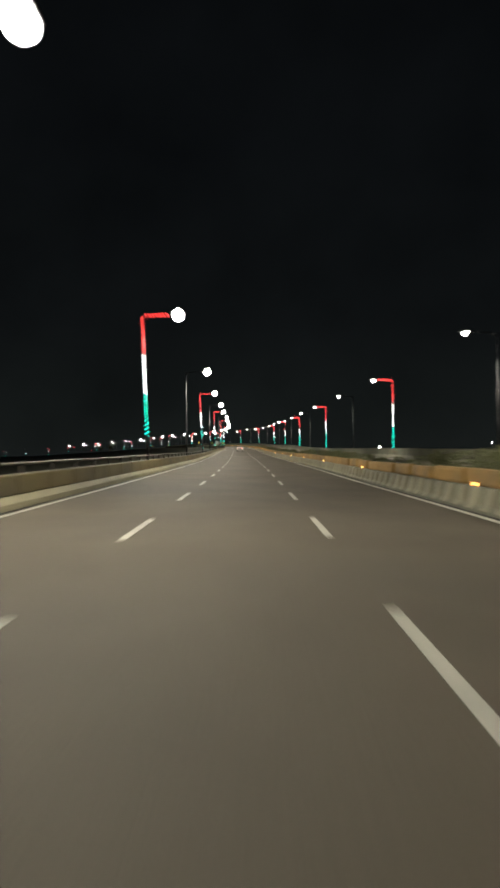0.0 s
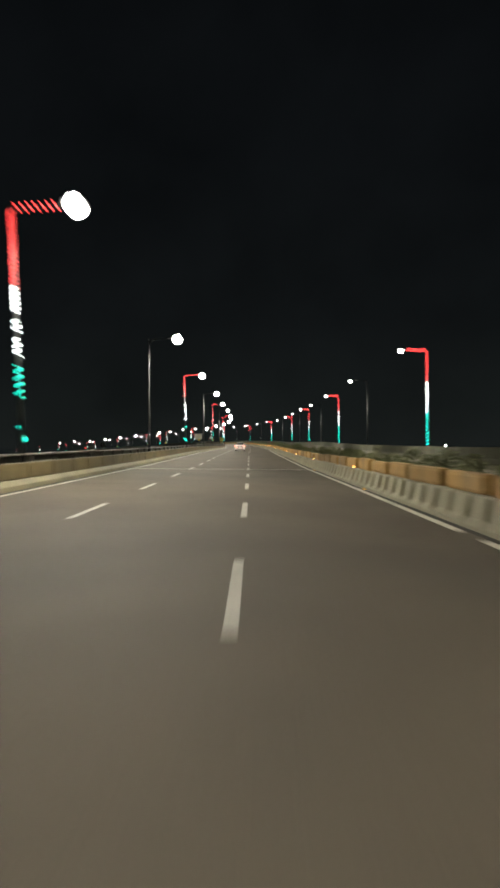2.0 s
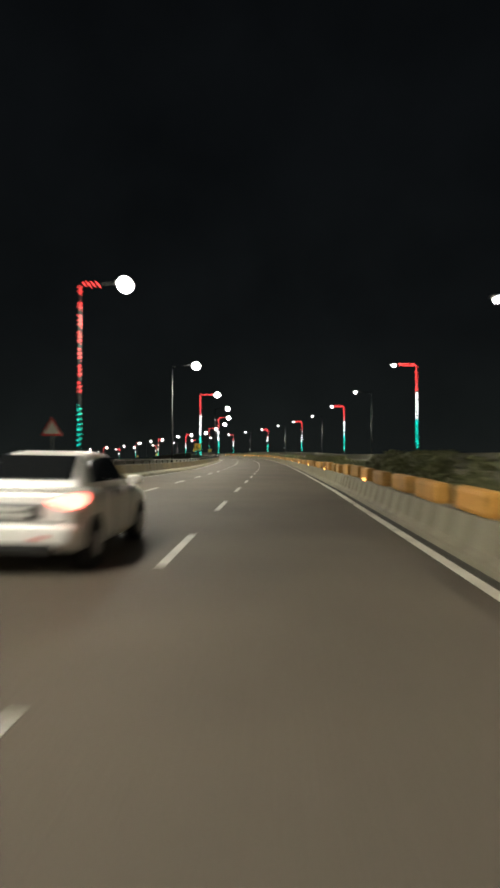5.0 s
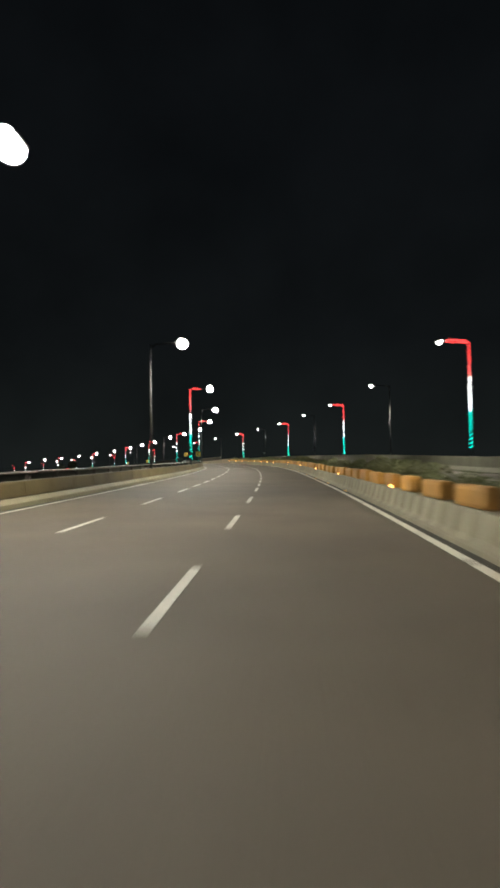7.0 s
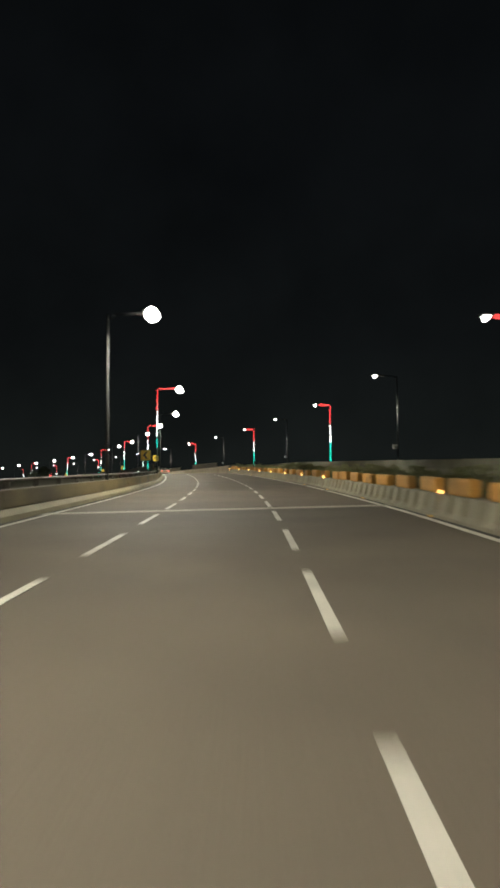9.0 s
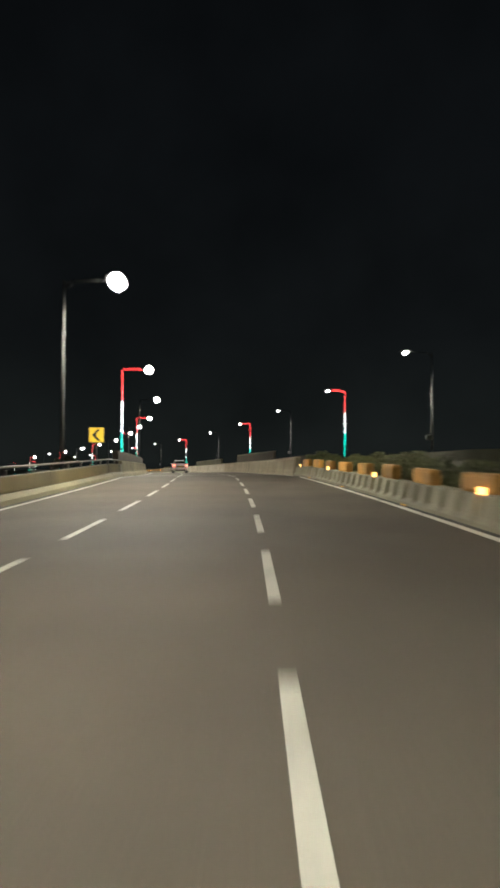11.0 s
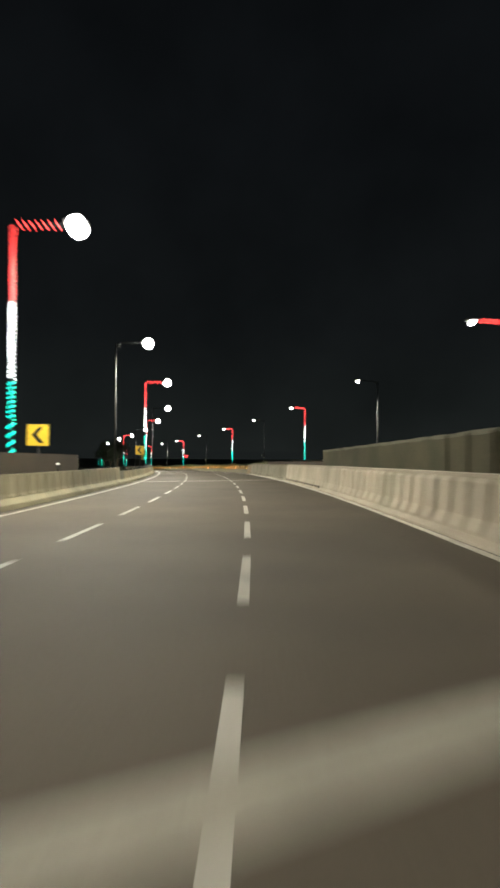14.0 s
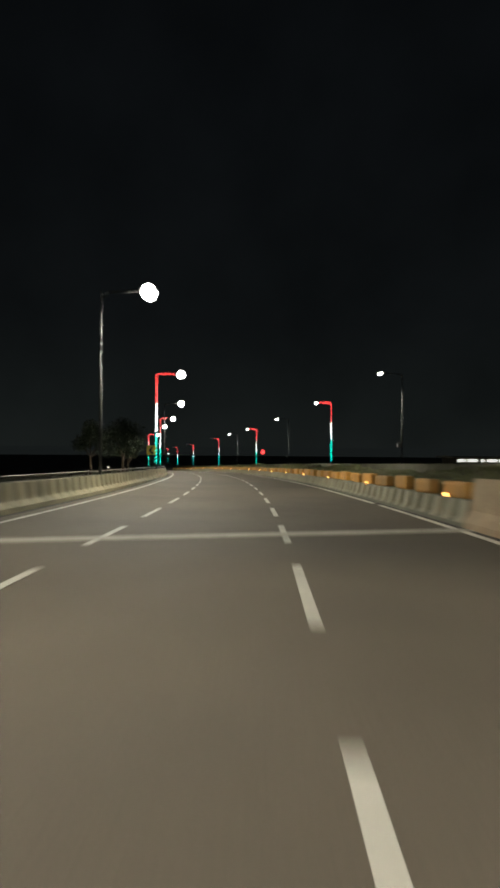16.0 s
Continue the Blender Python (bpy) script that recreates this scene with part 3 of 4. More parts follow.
def dashes(bm, z0, z1, step, r, slant=1):
    """Pairs of short slanting glow tubes on both faces of the pole."""
    z, row = z0, 0
    while z < z1:
        for x in (-0.065, 0.075):
            for y in (-0.1, 0.1):
                half = 0.3 * min(step, 0.6)
                tube(bm, (x - 0.2 * half * slant, y, z - half + 0.1 * x), (x + 0.8 * half * slant, y, z + half + 0.1 * x), r, r, 5)
        z += step * (1.0 + 0.12 * math.sin(row * 2.3))
        row += 1


# each string: material, what it looks like, then runs of from, to, pitch, thickness, dark turns (or "pairs")
RED_RUN = (LED_RED, "glowing red light string", [(6.75, 9.33, 0.15, 0.0105, 0)])
WHITE_RUN = (LED_WHITE, "glowing white light string", [(4.1, 6.7, 0.145, 0.0105, 0)])
GREEN_RUN = (LED_GREEN, "glowing green light string", [(2.7, 4.05, 0.16, 0.019, 0), (1.35, 2.6, 0.3, 0.03, 0)])
FULL = [RED_RUN, WHITE_RUN, GREEN_RUN]
RAISED = [(LED_RED, "glowing red light string", [(7.05, 9.33, 0.15, 0.011, 0)]),
          (LED_WHITE, "glowing white light string", [(4.6, 7.0, 0.145, 0.011, 0)]),
          (LED_GREEN, "glowing green light string", [(3.1, 4.55, 0.16, 0.019, 0), (2.05, 3.05, 0.26, 0.028, 0)])]
GAPPED = [(LED_RED, "glowing red light string", [(7.1, 9.33, 0.15, 0.0095, 0)]),
          (LED_WHITE, "glowing white light string", [(4.3, 6.65, 0.15, 0.0105, 0)]),
          (LED_GREEN, "broken glowing green light string", [(3.0, 4.3, 0.17, 0.02, 0), (2.45, 2.75, 0.28, 0.032, 0), (1.7, 2.15, 0.3, 0.03, 0)])]
BEADED = [RED_RUN, (LED_WHITE, "glowing white light string", [(4.3, 6.7, 0.15, 0.011, 0)]),
          (LED_GREEN, "broken glowing green light string", [(2.4, 4.0, 0.3, 0.03, 0), (1.5, 1.75, 0.24, 0.03, 0)])]
SPARSE = [(LED_RED, "glowing red light string of short dashes", [(7.05, 9.3, 0.14, 0.009, "pairs")]),
          (LED_WHITE, "patchy glowing white light string", [(5.55, 6.35, 0.16, 0.008, "pairs"), (4.2, 5.45, 0.36, 0.009, "pairs")]),
          (LED_GREEN, "patchy glowing green light string", [(3.3, 3.4, 0.34, 0.02, "pairs"), (1.8, 1.9, 0.75, 0.025, "steep")])]
RAGGED = [RED_RUN, (LED_WHITE, "patchy glowing white light string", [(5.7, 6.8, 0.17, 0.016, 6), (4.2, 5.6, 0.2, 0.016, 4)]),
          (LED_GREEN, "broken glowing green light string", [(3.0, 4.1, 0.24, 0.024, 0), (1.55, 2.05, 0.9, 0.034, 0)])]
LONG_RED = [(LED_RED, "long patchy glowing red light string", [(3.9, 8.6, 0.2, 0.015, 4), (8.9, 9.3, 0.2, 0.015, 0)]),
            (LED_GREEN, "glowing green light string", [(1.5, 3.6, 0.24, 0.022, 0)])]
SHORT = [(LED_RED, "glowing red light string", [(7.3, 9.33, 0.2, 0.016, 0)]),
         (LED_WHITE, "glowing white light string", [(4.6, 7.25, 0.2, 0.016, 0)]),
         (LED_GREEN, "glowing green light string", [(3.5, 4.5, 0.18, 0.02, 0)])]


def street_lamp(lit, boxed=False, strings=(), arm_lights=7, lens=1.0, ropes=(), loop=0.1):
    name = "decorated_street_lamp" if lit else "street_lamp"
    base = thing(name, "tall street lamp pole wrapped in red, white and green light strings" if lit
                 else "tall plain grey street lamp pole with a lit head", "street lamp", "street lamps along the highway")
    bm = bmesh.new()
    tube(bm, (0, 0, -1.4), (0, 0, H), 0.085, 0.052, 12)
    part("pole", bm, STEEL, base, smooth=True)
    bm = bmesh.new()
    box(bm, -0.2, -0.2, -0.8, 0.2, 0.2, 0.05, 0.02)
    part("footing", bm, CONCRETE, base)
    bm = bmesh.new()
    if lit:
        tube(bm, (-0.03, 0, H - 0.04), (ARM - 0.25, 0, H + 0.06), 0.05, 0.035, 8)
    else:
        tube(bm, (-0.01, 0, H - 0.3), (0.35, 0, H - 0.02), 0.05, 0.045, 8)
        tube(bm, (0.33, 0, H - 0.03), (ARM - 0.25, 0, H + 0.06), 0.045, 0.035, 8)
    part("arm", bm, STEEL, base, smooth=True)
    bm = bmesh.new()
    box(bm, ARM - 0.46, -0.2, H + 0.03, ARM + 0.42, 0.2, H + 0.17, 0.05)
    head = part("lamp_head", bm, HOUSING, base)
    # lens ball swollen past its true size, bloom put into the shape
    bm = bmesh.new()
    bmesh.ops.create_uvsphere(bm, u_segments=16, v_segments=8, radius=1.0,
                              matrix=Matrix.Translation((ARM + 0.0, 0, H - 0.02)) @ Matrix.Diagonal((0.39 * lens, 0.36 * lens, 0.36 * lens, 1)))
    if lens:
        part("lens", bm, GLOW, head, "glowing white lens, enlarged for its bloom", smooth=True)
    else:
        bm.free()
    if boxed:
        bm = bmesh.new()
        box(bm, 0.06, -0.14, 2.3, 0.46, 0.1, 2.7, 0.02)
        part("junction_box", bm, BOX_GREY, base, "pale grey junction box")
    for material, label, runs in strings:
        bm = bmesh.new()
        for z0, z1, pitch, r, gaps in runs:
            if isinstance(gaps, str):
                dashes(bm, z0, z1, pitch, r, -1 if gaps == "steep" else 1)
            else:
                helix(bm, z0, z1, loop, pitch, r, gaps)
        if material is LED_RED:
            if ropes:
                for dz in ropes:
                    tube(bm, (0.12, 0, H - 0.01 + dz), (ARM - 0.45, 0, H + 0.05 + dz), 0.02, 0.02, 6)
            else:
                for i in range(arm_lights):
                    x = 0.14 + i * 0.22
                    for sgn in (-1, 1):
                        tube(bm, (x, 0.07 * sgn, H + 0.12), (x + 0.14, 0.07 * sgn, H - 0.08), 0.015, 0.015, 6)
        tagged(part("light_string", bm, material, base), label, kind="stuff")
    return base


LDS = [-3.6, -3.6, -4.0, -3.7, -4.0, -2.8, -1.4, -1.0, -3.9, -3.0, -3.2, -2.1, 2.5, 2.3, 2.6, 5.6, 8.1, 3.2, -2.3, -1.7, -0.6]
LDO = [0.2, 0.1, 0.27, 0.1, 0.25, 0.2, -0.1, 0, 0.1, 0.3, 0.6, 0.4, 0.4, 0.2, -0.8, -0.5, -0.3, -0.4, 0, 0.3, 0.2, 0.1, -0.2, -0.3]
LDZ = [0.22, 0.1, 0.0, 0.1, 0, 0.1, 0.2, 0.3, -0.1, 0, -0.2, -0.3, -0.2, -0.7, -0.5, 0.2, 0.2, 0.2, 0.1, -0.1, 0, 0, 0, 0.3]
RDS = [0.6, 1.9, -0.8, 0.7, 1.3, 0.9, 1.3, 2.4, 0.2, 1.2, 1.2, 2.0, -1.5, -1.6, -2.0, -2.9, -4.0, -2.4, -2.6, 0.6, 0.8, 0.3, 0.7, 1.6]
RDO = [0, -0.4, -0.5, -0.6, -0.5, -0.5, -0.5, -0.4, -0.5, 0, 0.1, 0.1, 0, 0.4, 0.8, 1.1, 0.8, 0.9, 0.8, 0.2, 0, -0.4, -0.4, -0.6]
RDZ = [-0.2, -0.5, -0.3, -0.1, 0, -0.2, -0.3, 0.3, 0.2, 0.4, 0, 0, -0.1, -0.3, -0.1, 0.1, 0.2, 0.3, 0.2, 0.2, 0.4, 0.2, 0, -0.2]
SPACING = 25.783
bulb = bpy.data.lights.new("lamp_bulb", "SPOT")
bulb.energy, bulb.color, bulb.spot_size, bulb.spot_blend, bulb.shadow_soft_size = LAMP_POWER, LAMP_COLOUR, radians(164), 0.5, 0.18
far_bulb = bpy.data.lights.new("lamp_bulb", "SPOT")
far_bulb.energy, far_bulb.color, far_bulb.spot_size, far_bulb.spot_blend, far_bulb.shadow_soft_size = LAMP_POWER, LAMP_COLOUR, radians(122), 0.8, 0.18
plain, lit = street_lamp(False), street_lamp(True, strings=FULL)
plain_far, boxed_far = street_lamp(False, lens=0.56), street_lamp(False, True, lens=0.56)
lit_far = street_lamp(True, strings=FULL, lens=0.56, ropes=(-0.075, 0.085))
special = {0: street_lamp(True, strings=RAISED), 2: street_lamp(True, strings=RAGGED), 4: street_lamp(True, strings=SPARSE, ropes=(0.075,)),
           6: street_lamp(True, strings=LONG_RED, arm_lights=4, loop=0.07), 10: street_lamp(True, strings=GAPPED, arm_lights=5),
           12: street_lamp(True, strings=SHORT, ropes=(0.075,), loop=0.068), 18: street_lamp(True, strings=BEADED)}
LEAN = {0: -0.032, 2: -0.045, 4: -0.028, 10: -0.005}      # poles out of plumb
used = set()


def stand(kind, m):
    if kind in used:
        return copy_thing(kind, m)
    used.add(kind)
    kind.matrix_basis = m
    return kind


def nth(values, k):
    return values[k] if 0 <= k < len(values) else 0.0


for k in range(-2, 25):
    s, o, z = 31.0 + SPACING * k + (nth(LDS, k) if k >= 0 else -3.6), nth(LDO, k), nth(LDZ, k)
    lean = LEAN.get(k, 0.0)
    stand(special[k] if k in special else lit if k % 2 == 0 else plain,
          frame_at(s, min(-7.73 + o, -7.46), z) @ Matrix.Rotation(lean, 4, "Y"))
    new("lamp_bulb", bulb).matrix_basis = Matrix.Translation(at(s, -5.54 + o + H * lean, H + z - 0.56))
    s, o, z = 31.25 + SPACING * k + nth(RDS, k), nth(RDO, k), nth(RDZ, k)
    stand(lit_far if k % 2 else plain_far if k < 12 else boxed_far, frame_at(s, 15.76 + o, 0.5 + z, 180))
    new("lamp_bulb", far_bulb).matrix_basis = Matrix.Translation(at(s, 13.57 + o, H + z + 0.06))

# far lamps of the opposite carriageway, their heads dark
dark_head = street_lamp(True, strings=FULL, lens=0.0)
for k in (25, 27, 29, 31):
    stand(dark_head, frame_at(31.25 + SPACING * k, 15.76, 0.5, 180))


# ---- signs ----
def chevron_sign(s, o, label, size=0.88, z=2.5):
    base = thing("chevron_sign", label, "road sign", "chevron signs on the curve")
    base.matrix_basis = frame_at(s, o, 0)
    bm = bmesh.new()
    tube(bm, (0, 0.06, -0.8), (0, 0.06, z + size * 0.45), 0.035, 0.035, 8)
    part("post", bm, STEEL, base, smooth=True)
    bm = bmesh.new()
    h = size / 2
    box(bm, -h, -0.01, z - h, h, 0.012, z + h, 0.006)
    plate = part("plate", bm, SIGN_YELLOW, base)
    bm = bmesh.new()
    w = 0.16 * size
    prism(bm, [(0.05 * size + w, z + 0.36 * size), (0.05 * size, z + 0.36 * size), (-0.28 * size, z), (0.05 * size, z - 0.36 * size),
               (0.05 * size + w * 1.3, z - 0.36 * size), (-0.28 * size + w * 1.4, z)], -0.018, -0.011)
    part("chevron", bm, SIGN_BLACK, plate, "black arrow pointing along the curve")
    bm = bmesh.new()
    for x0, z0, x1, z1 in ((-h, z + h - 0.03, h, z + h), (-h, z - h, h, z - h + 0.03), (-h, z - h + 0.03, -h + 0.03, z + h - 0.03),
                           (h - 0.03, z - h + 0.03, h, z + h - 0.03)):
        box(bm, x0, -0.018, z0, x1, -0.011, z1)
    part("border", bm, SIGN_BLACK, plate)
    return base


for s in (233.0, 334.5, 378.0, 454.3, 488.7, 546.0):
    chevron_sign(s, -7.95, "square yellow chevron sign with a black arrow on a steel post")

warn = thing("warning_sign", "red-bordered white triangular warning sign on a steel post", "road sign")
warn.matrix_basis = frame_at(181.1, -7.95, 0.2)
bm = bmesh.new()
tube(bm, (0, 0.06, -0.8), (0, 0.06, 2.6), 0.035, 0.035, 8)
part("post", bm, STEEL, warn, smooth=True)
bm = bmesh.new()
prism(bm, [(-0.47, 2.0), (0.47, 2.0), (0.0, 2.8)], -0.012, 0.01)
tri = part("plate", bm, SIGN_RED, warn)
bm = bmesh.new()
prism(bm, [(-0.33, 2.08), (0.33, 2.08), (0.0, 2.65)], -0.018, -0.013)
part("face", bm, SIGN_WHITE, tri, "plain white face")

board = thing("sign_board", "plain white rectangular sign board on two steel posts", "road sign")
board.matrix_basis = frame_at(151.9, -7.95)
for x in (-0.35, 0.35):
    bm = bmesh.new()
    tube(bm, (x, 0.06, -0.8), (x, 0.06, 2.55), 0.035, 0.035, 8)
    part("post", bm, STEEL, board, smooth=True)
bm = bmesh.new()
box(bm, -0.55, -0.012, 1.95, 0.55, 0.012, 2.75, 0.008)
part("plate", bm, SIGN_WHITE, board)

# reflector face, not a lamp: its returned shine is put in as emission
DELINEATOR = mat("delineator_shine", (0.8, 0.8, 0.75), 0.3, bump=0.0, emit=(1.0, 0.95, 0.8), power=0.9)

# ---- amber markers on the barriers ----
mk = bmesh.new()
box(mk, -0.03, -0.05, -0.04, 0.03, 0.05, 0.04, 0.01)
MARK = mesh_of("marker_reflector", mk, AMBER_GLOW)
mk = bmesh.new()
box(mk, -0.045, -0.05, -0.06, 0.045, 0.05, 0.08, 0.012)
MARK_BIG = mesh_of("marker_reflector", mk, AMBER_GLOW)
mk = bmesh.new()
box(mk, -0.05, -0.035, -0.03, 0.05, 0.035, 0.025, 0.012)
STUD = mesh_of("marker_reflector", mk, STUD_AMBER)
for s in list(np.arange(98.7 - 8 * 15.4, 312, 15.4)) + list(np.arange(319.3, 384, 9.0)) + list(np.arange(507, 700, 10.0)):
    ob = new("barrier_marker", MARK_BIG if 312 < s < 384 else MARK)
    ob.matrix_basis = frame_at(s, 4.41, 0.66)
    tagged(ob, "small amber reflector on the median barrier, its headlight return added as glow", "marker", "amber markers")


for s in (47.2, 63.2, 79.2, 95.2, *np.arange(246.5, 384, 8.7), 419.4, 434.9, 450.4, 465.9):
    ob = new("barrier_marker", STUD)
    ob.matrix_basis = frame_at(s, 4.06, 0.035)
    tagged(ob, "small amber road stud at the foot of the median barrier", "marker", "amber markers")

# white delineators on the roadside barrier
for s in (278.0, 281.0, 325.5, 455.8, 521.8):
    d = thing("delineator", "short grey delineator post with a bright white reflector", "delineator", "delineators on the roadside barrier")
    d.matrix_basis = frame_at(s, -7.60, 0.84 if s < 385 or s > 470 else 1.07)
    bm = bmesh.new()
    tube(bm, (0, 0, -0.05), (0, 0, 0.34), 0.03, 0.025, 8)
    part("post", bm, STEEL, d, smooth=True)
    bm = bmesh.new()
    box(bm, -0.04, -0.05, 0.26, 0.04, -0.02, 0.35, 0.01)
    part("reflector", bm, DELINEATOR, d, "bright white reflector")


# ---- shrubs on the median ----
def shrubs():
    rnd = random.Random(7)
    verts, faces = [], []
    s = -30.0
    while s < 690:
        if 384 < s < 500:
            s = 500.0
        s += rnd.uniform(0.22, 0.55) if s < 90 else rnd.uniform(0.14, 0.36)
        dense = 0.55 + 0.45 * math.sin(s * 0.21) * math.sin(s * 0.057 + 1)
        if rnd.random() > (0.5 if s < 90 else 0.72) + 0.6 * dense:
            continue
        o = rnd.uniform(4.95, 6.0)
        h = rnd.uniform(0.4, 1.0) * (0.75 + 0.5 * dense)
        r = rnd.uniform(0.3, 0.6)
        c = at(s, o, 0.42)
        for _ in range(int(150 + 130 * h)):
            u, a = rnd.random(), rnd.uniform(0, 2 * math.pi)
            zz = h * (u ** 0.7)
            rr = r * math.sqrt(rnd.random()) * (1.0 - 0.55 * (zz / h) ** 2)
            p = c + Vector((rr * math.cos(a), rr * math.sin(a), zz))
            q = Euler((rnd.uniform(-1, 1), rnd.uniform(-1, 1), rnd.uniform(0, 6.28))).to_matrix()
            w, l = rnd.uniform(0.018, 0.038), rnd.uniform(0.06, 0.12)
            i = len(verts)
            for x, y, z in ((0, -l / 2, 0), (w, 0, 0.01), (0, l / 2, 0), (-w, 0, 0.01)):
                verts.append(tuple(p + q @ Vector((x, y, z))))
            faces.append((i, i + 1, i + 2, i + 3))
    me = bpy.data.meshes.new("median_shrubs")
    me.from_pydata(verts, [], faces)
    me.materials.append(LEAF)
    tagged(new("median_shrubs", me), "low dark green shrubs growing along the median", "shrubs", kind="stuff")


shrubs()


# ---- trees beside the road ----
def tree(s, o, height, seed):
    rnd = random.Random(seed)
    base = thing("tree", "dark leafy roadside tree in the night", "tree", "trees beside the road")
    base.matrix_basis = frame_at(s, o, -0.75, rnd.uniform(0, 360))
    bm = bmesh.new()
    th = height * 0.42
    tube(bm, (0, 0, -0.2), (0.1, 0.05, th), 0.2, 0.12, 10)
    tips = []
    for i in range(7):
        a = i * 0.9 + rnd.uniform(-0.3, 0.3)
        r = height * rnd.uniform(0.16, 0.3)
        tip = Vector((r * math.cos(a), r * math.sin(a), th + height * rnd.uniform(0.12, 0.45)))
        tube(bm, (0.08, 0.04, th * rnd.uniform(0.7, 1.0)), tip, 0.075, 0.02, 6)
        tips.append(tip)
    part("trunk", bm, BARK, base)
    verts, faces = [], []
    for tip in tips + [Vector((0.1, 0.0, height * 0.92)), Vector((0, 0.1, height * 0.7))]:
        rad = height * rnd.uniform(0.13, 0.2)
        for _ in range(420):
            d = Vector((rnd.gauss(0, 1), rnd.gauss(0, 1), rnd.gauss(0, 0.8)))
            p = tip + d.normalized() * rad * rnd.random() ** 0.5
            q = Euler((rnd.uniform(-1.2, 1.2), rnd.uniform(-1.2, 1.2), rnd.uniform(0, 6.28))).to_matrix()
            w, l = rnd.uniform(0.05, 0.09), rnd.uniform(0.16, 0.28)
            i = len(verts)
            for x, y, z in ((0, -l / 2, 0), (w, 0, 0.02), (0, l / 2, 0), (-w, 0, 0.02)):
                verts.append(tuple(p + q @ Vector((x, y, z))))
            faces.append((i, i + 1, i + 2, i + 3))
    me = bpy.data.meshes.new("crown")
    me.from_pydata(verts, [], faces)
    me.materials.append(DARK_LEAF)
    crown = new("crown", me)
    crown.parent = base


for i, (s, o, h) in enumerate(((557, -15.0, 6.4), (563, -12.2, 7.2), (581, -12.8, 6.6))):
    tree(s, o, h, 40 + i)


# ---- far things beside the road ----
def far_lamp(x, y, height):
    base = thing("distant_lamp", "small lit lamp post far from the highway", "street lamp", "distant lamps")
    base.matrix_basis = Matrix.Translation((x, y, -7.5))
    bm = bmesh.new()
    tube(bm, (0, 0, -0.3), (0, 0, height), 0.08, 0.05, 8)
    part("pole", bm, STEEL, base, smooth=True)
    bm = bmesh.new()
    bmesh.ops.create_uvsphere(bm, u_segments=10, v_segments=6, radius=0.2, matrix=Matrix.Translation((0, 0, height + 0.1)))
    part("globe", bm, GLOW, base, "glowing white globe", smooth=True)


for x, y, h in ((46, 215, 9.5), (98, 240, 11.0), (-150, 130, 8.0), (-205, 300, 8.5), (-268, 560, 9.0), (-300, 600, 9.0), (60, 470, 9.0)):
    far_lamp(x, y, h)

beacon = thing("red_light_sign", "round red lit sign on a tall post", "road sign")
beacon.matrix_basis = frame_at(658, 25.0, 0)
bm = bmesh.new()
tube(bm, (0, 0.1, -1.5), (0, 0.1, 5.6), 0.07, 0.06, 8)
part("post", bm, STEEL, beacon, smooth=True)
bm = bmesh.new()
tube(bm, (0, 0.05, 5.5), (0, -0.05, 5.5), 0.62, 0.62, 24)
disc = part("plate", bm, SIGN_RED, beacon)
bm = bmesh.new()
for r0, r1 in ((0.5, 0.56), (0.2, 0.32)):
    for i in range(24):
        a0, a1 = 2 * math.pi * i / 24, 2 * math.pi * (i + 0.8) / 24
        vs = [bm.verts.new((r * math.cos(a), y, 5.5 + r * math.sin(a))) for y in (-0.056, -0.09) for r, a in ((r0, a0), (r1, a0), (r1, a1), (r0, a1))]
        for q in ((4, 5, 6, 7), (0, 1, 5, 4), (1, 2, 6, 5), (2, 3, 7, 6), (3, 0, 4, 7)):
            bm.faces.new([vs[n] for n in q])
bmesh.ops.recalc_face_normals(bm, faces=bm.faces)
tagged(part("light_ring", bm, LED_RED, disc), "rings of glowing red lamps", kind="stuff")

LIT_PANE = mat("lit_pane", (0.8, 0.8, 0.75), 0.4, bump=0.0, emit=(1.0, 1.0, 0.92), power=0.9)
shed = thing("roadside_building", "low roadside building with a row of lit white windows", "building")
shed.matrix_basis = Matrix.Translation((-91.0, 556.0, -0.02)) @ pose(0, 0, 0, 0, 0, 30)
bm = bmesh.new()
box(bm, -8, 0, -4, 9, 6, 2.85, 0.03)
part("wall", bm, WALL, shed)
bm = bmesh.new()
box(bm, -8.6, -1.2, 2.85, 9.6, 6.5, 3.0, 0.04)
part("roof", bm, CONCRETE, shed)
for x0, x1 in ((-7.6, -6.6), (-6.4, -5.2), (-4.8, -4.4), (-4.1, -2.9), (-2.7, -1.9), (-1.7, -0.9), (-0.5, 0.5), (0.7, 1.2), (1.6, 3.1)):
    bm = bmesh.new()
    box(bm, x0, -0.06, 2.38, x1, 0.02, 2.7, 0.02)
    part("lit_window", bm, LIT_PANE, shed, "glowing white window strip")


# ---- cars ----
def loft(bm, rings):
    loops = [[bm.verts.new(v) for v in r] for r in rings]
    n = len(loops[0])
    for a, b in zip(loops, loops[1:]):
        for i in range(n):
            bm.faces.new((a[i], a[(i + 1) % n], b[(i + 1) % n], b[i]))
    bm.faces.new(loops[0][::-1])
    bm.faces.new(loops[-1])
    bmesh.ops.recalc_face_normals(bm, faces=bm.faces)
    return bm


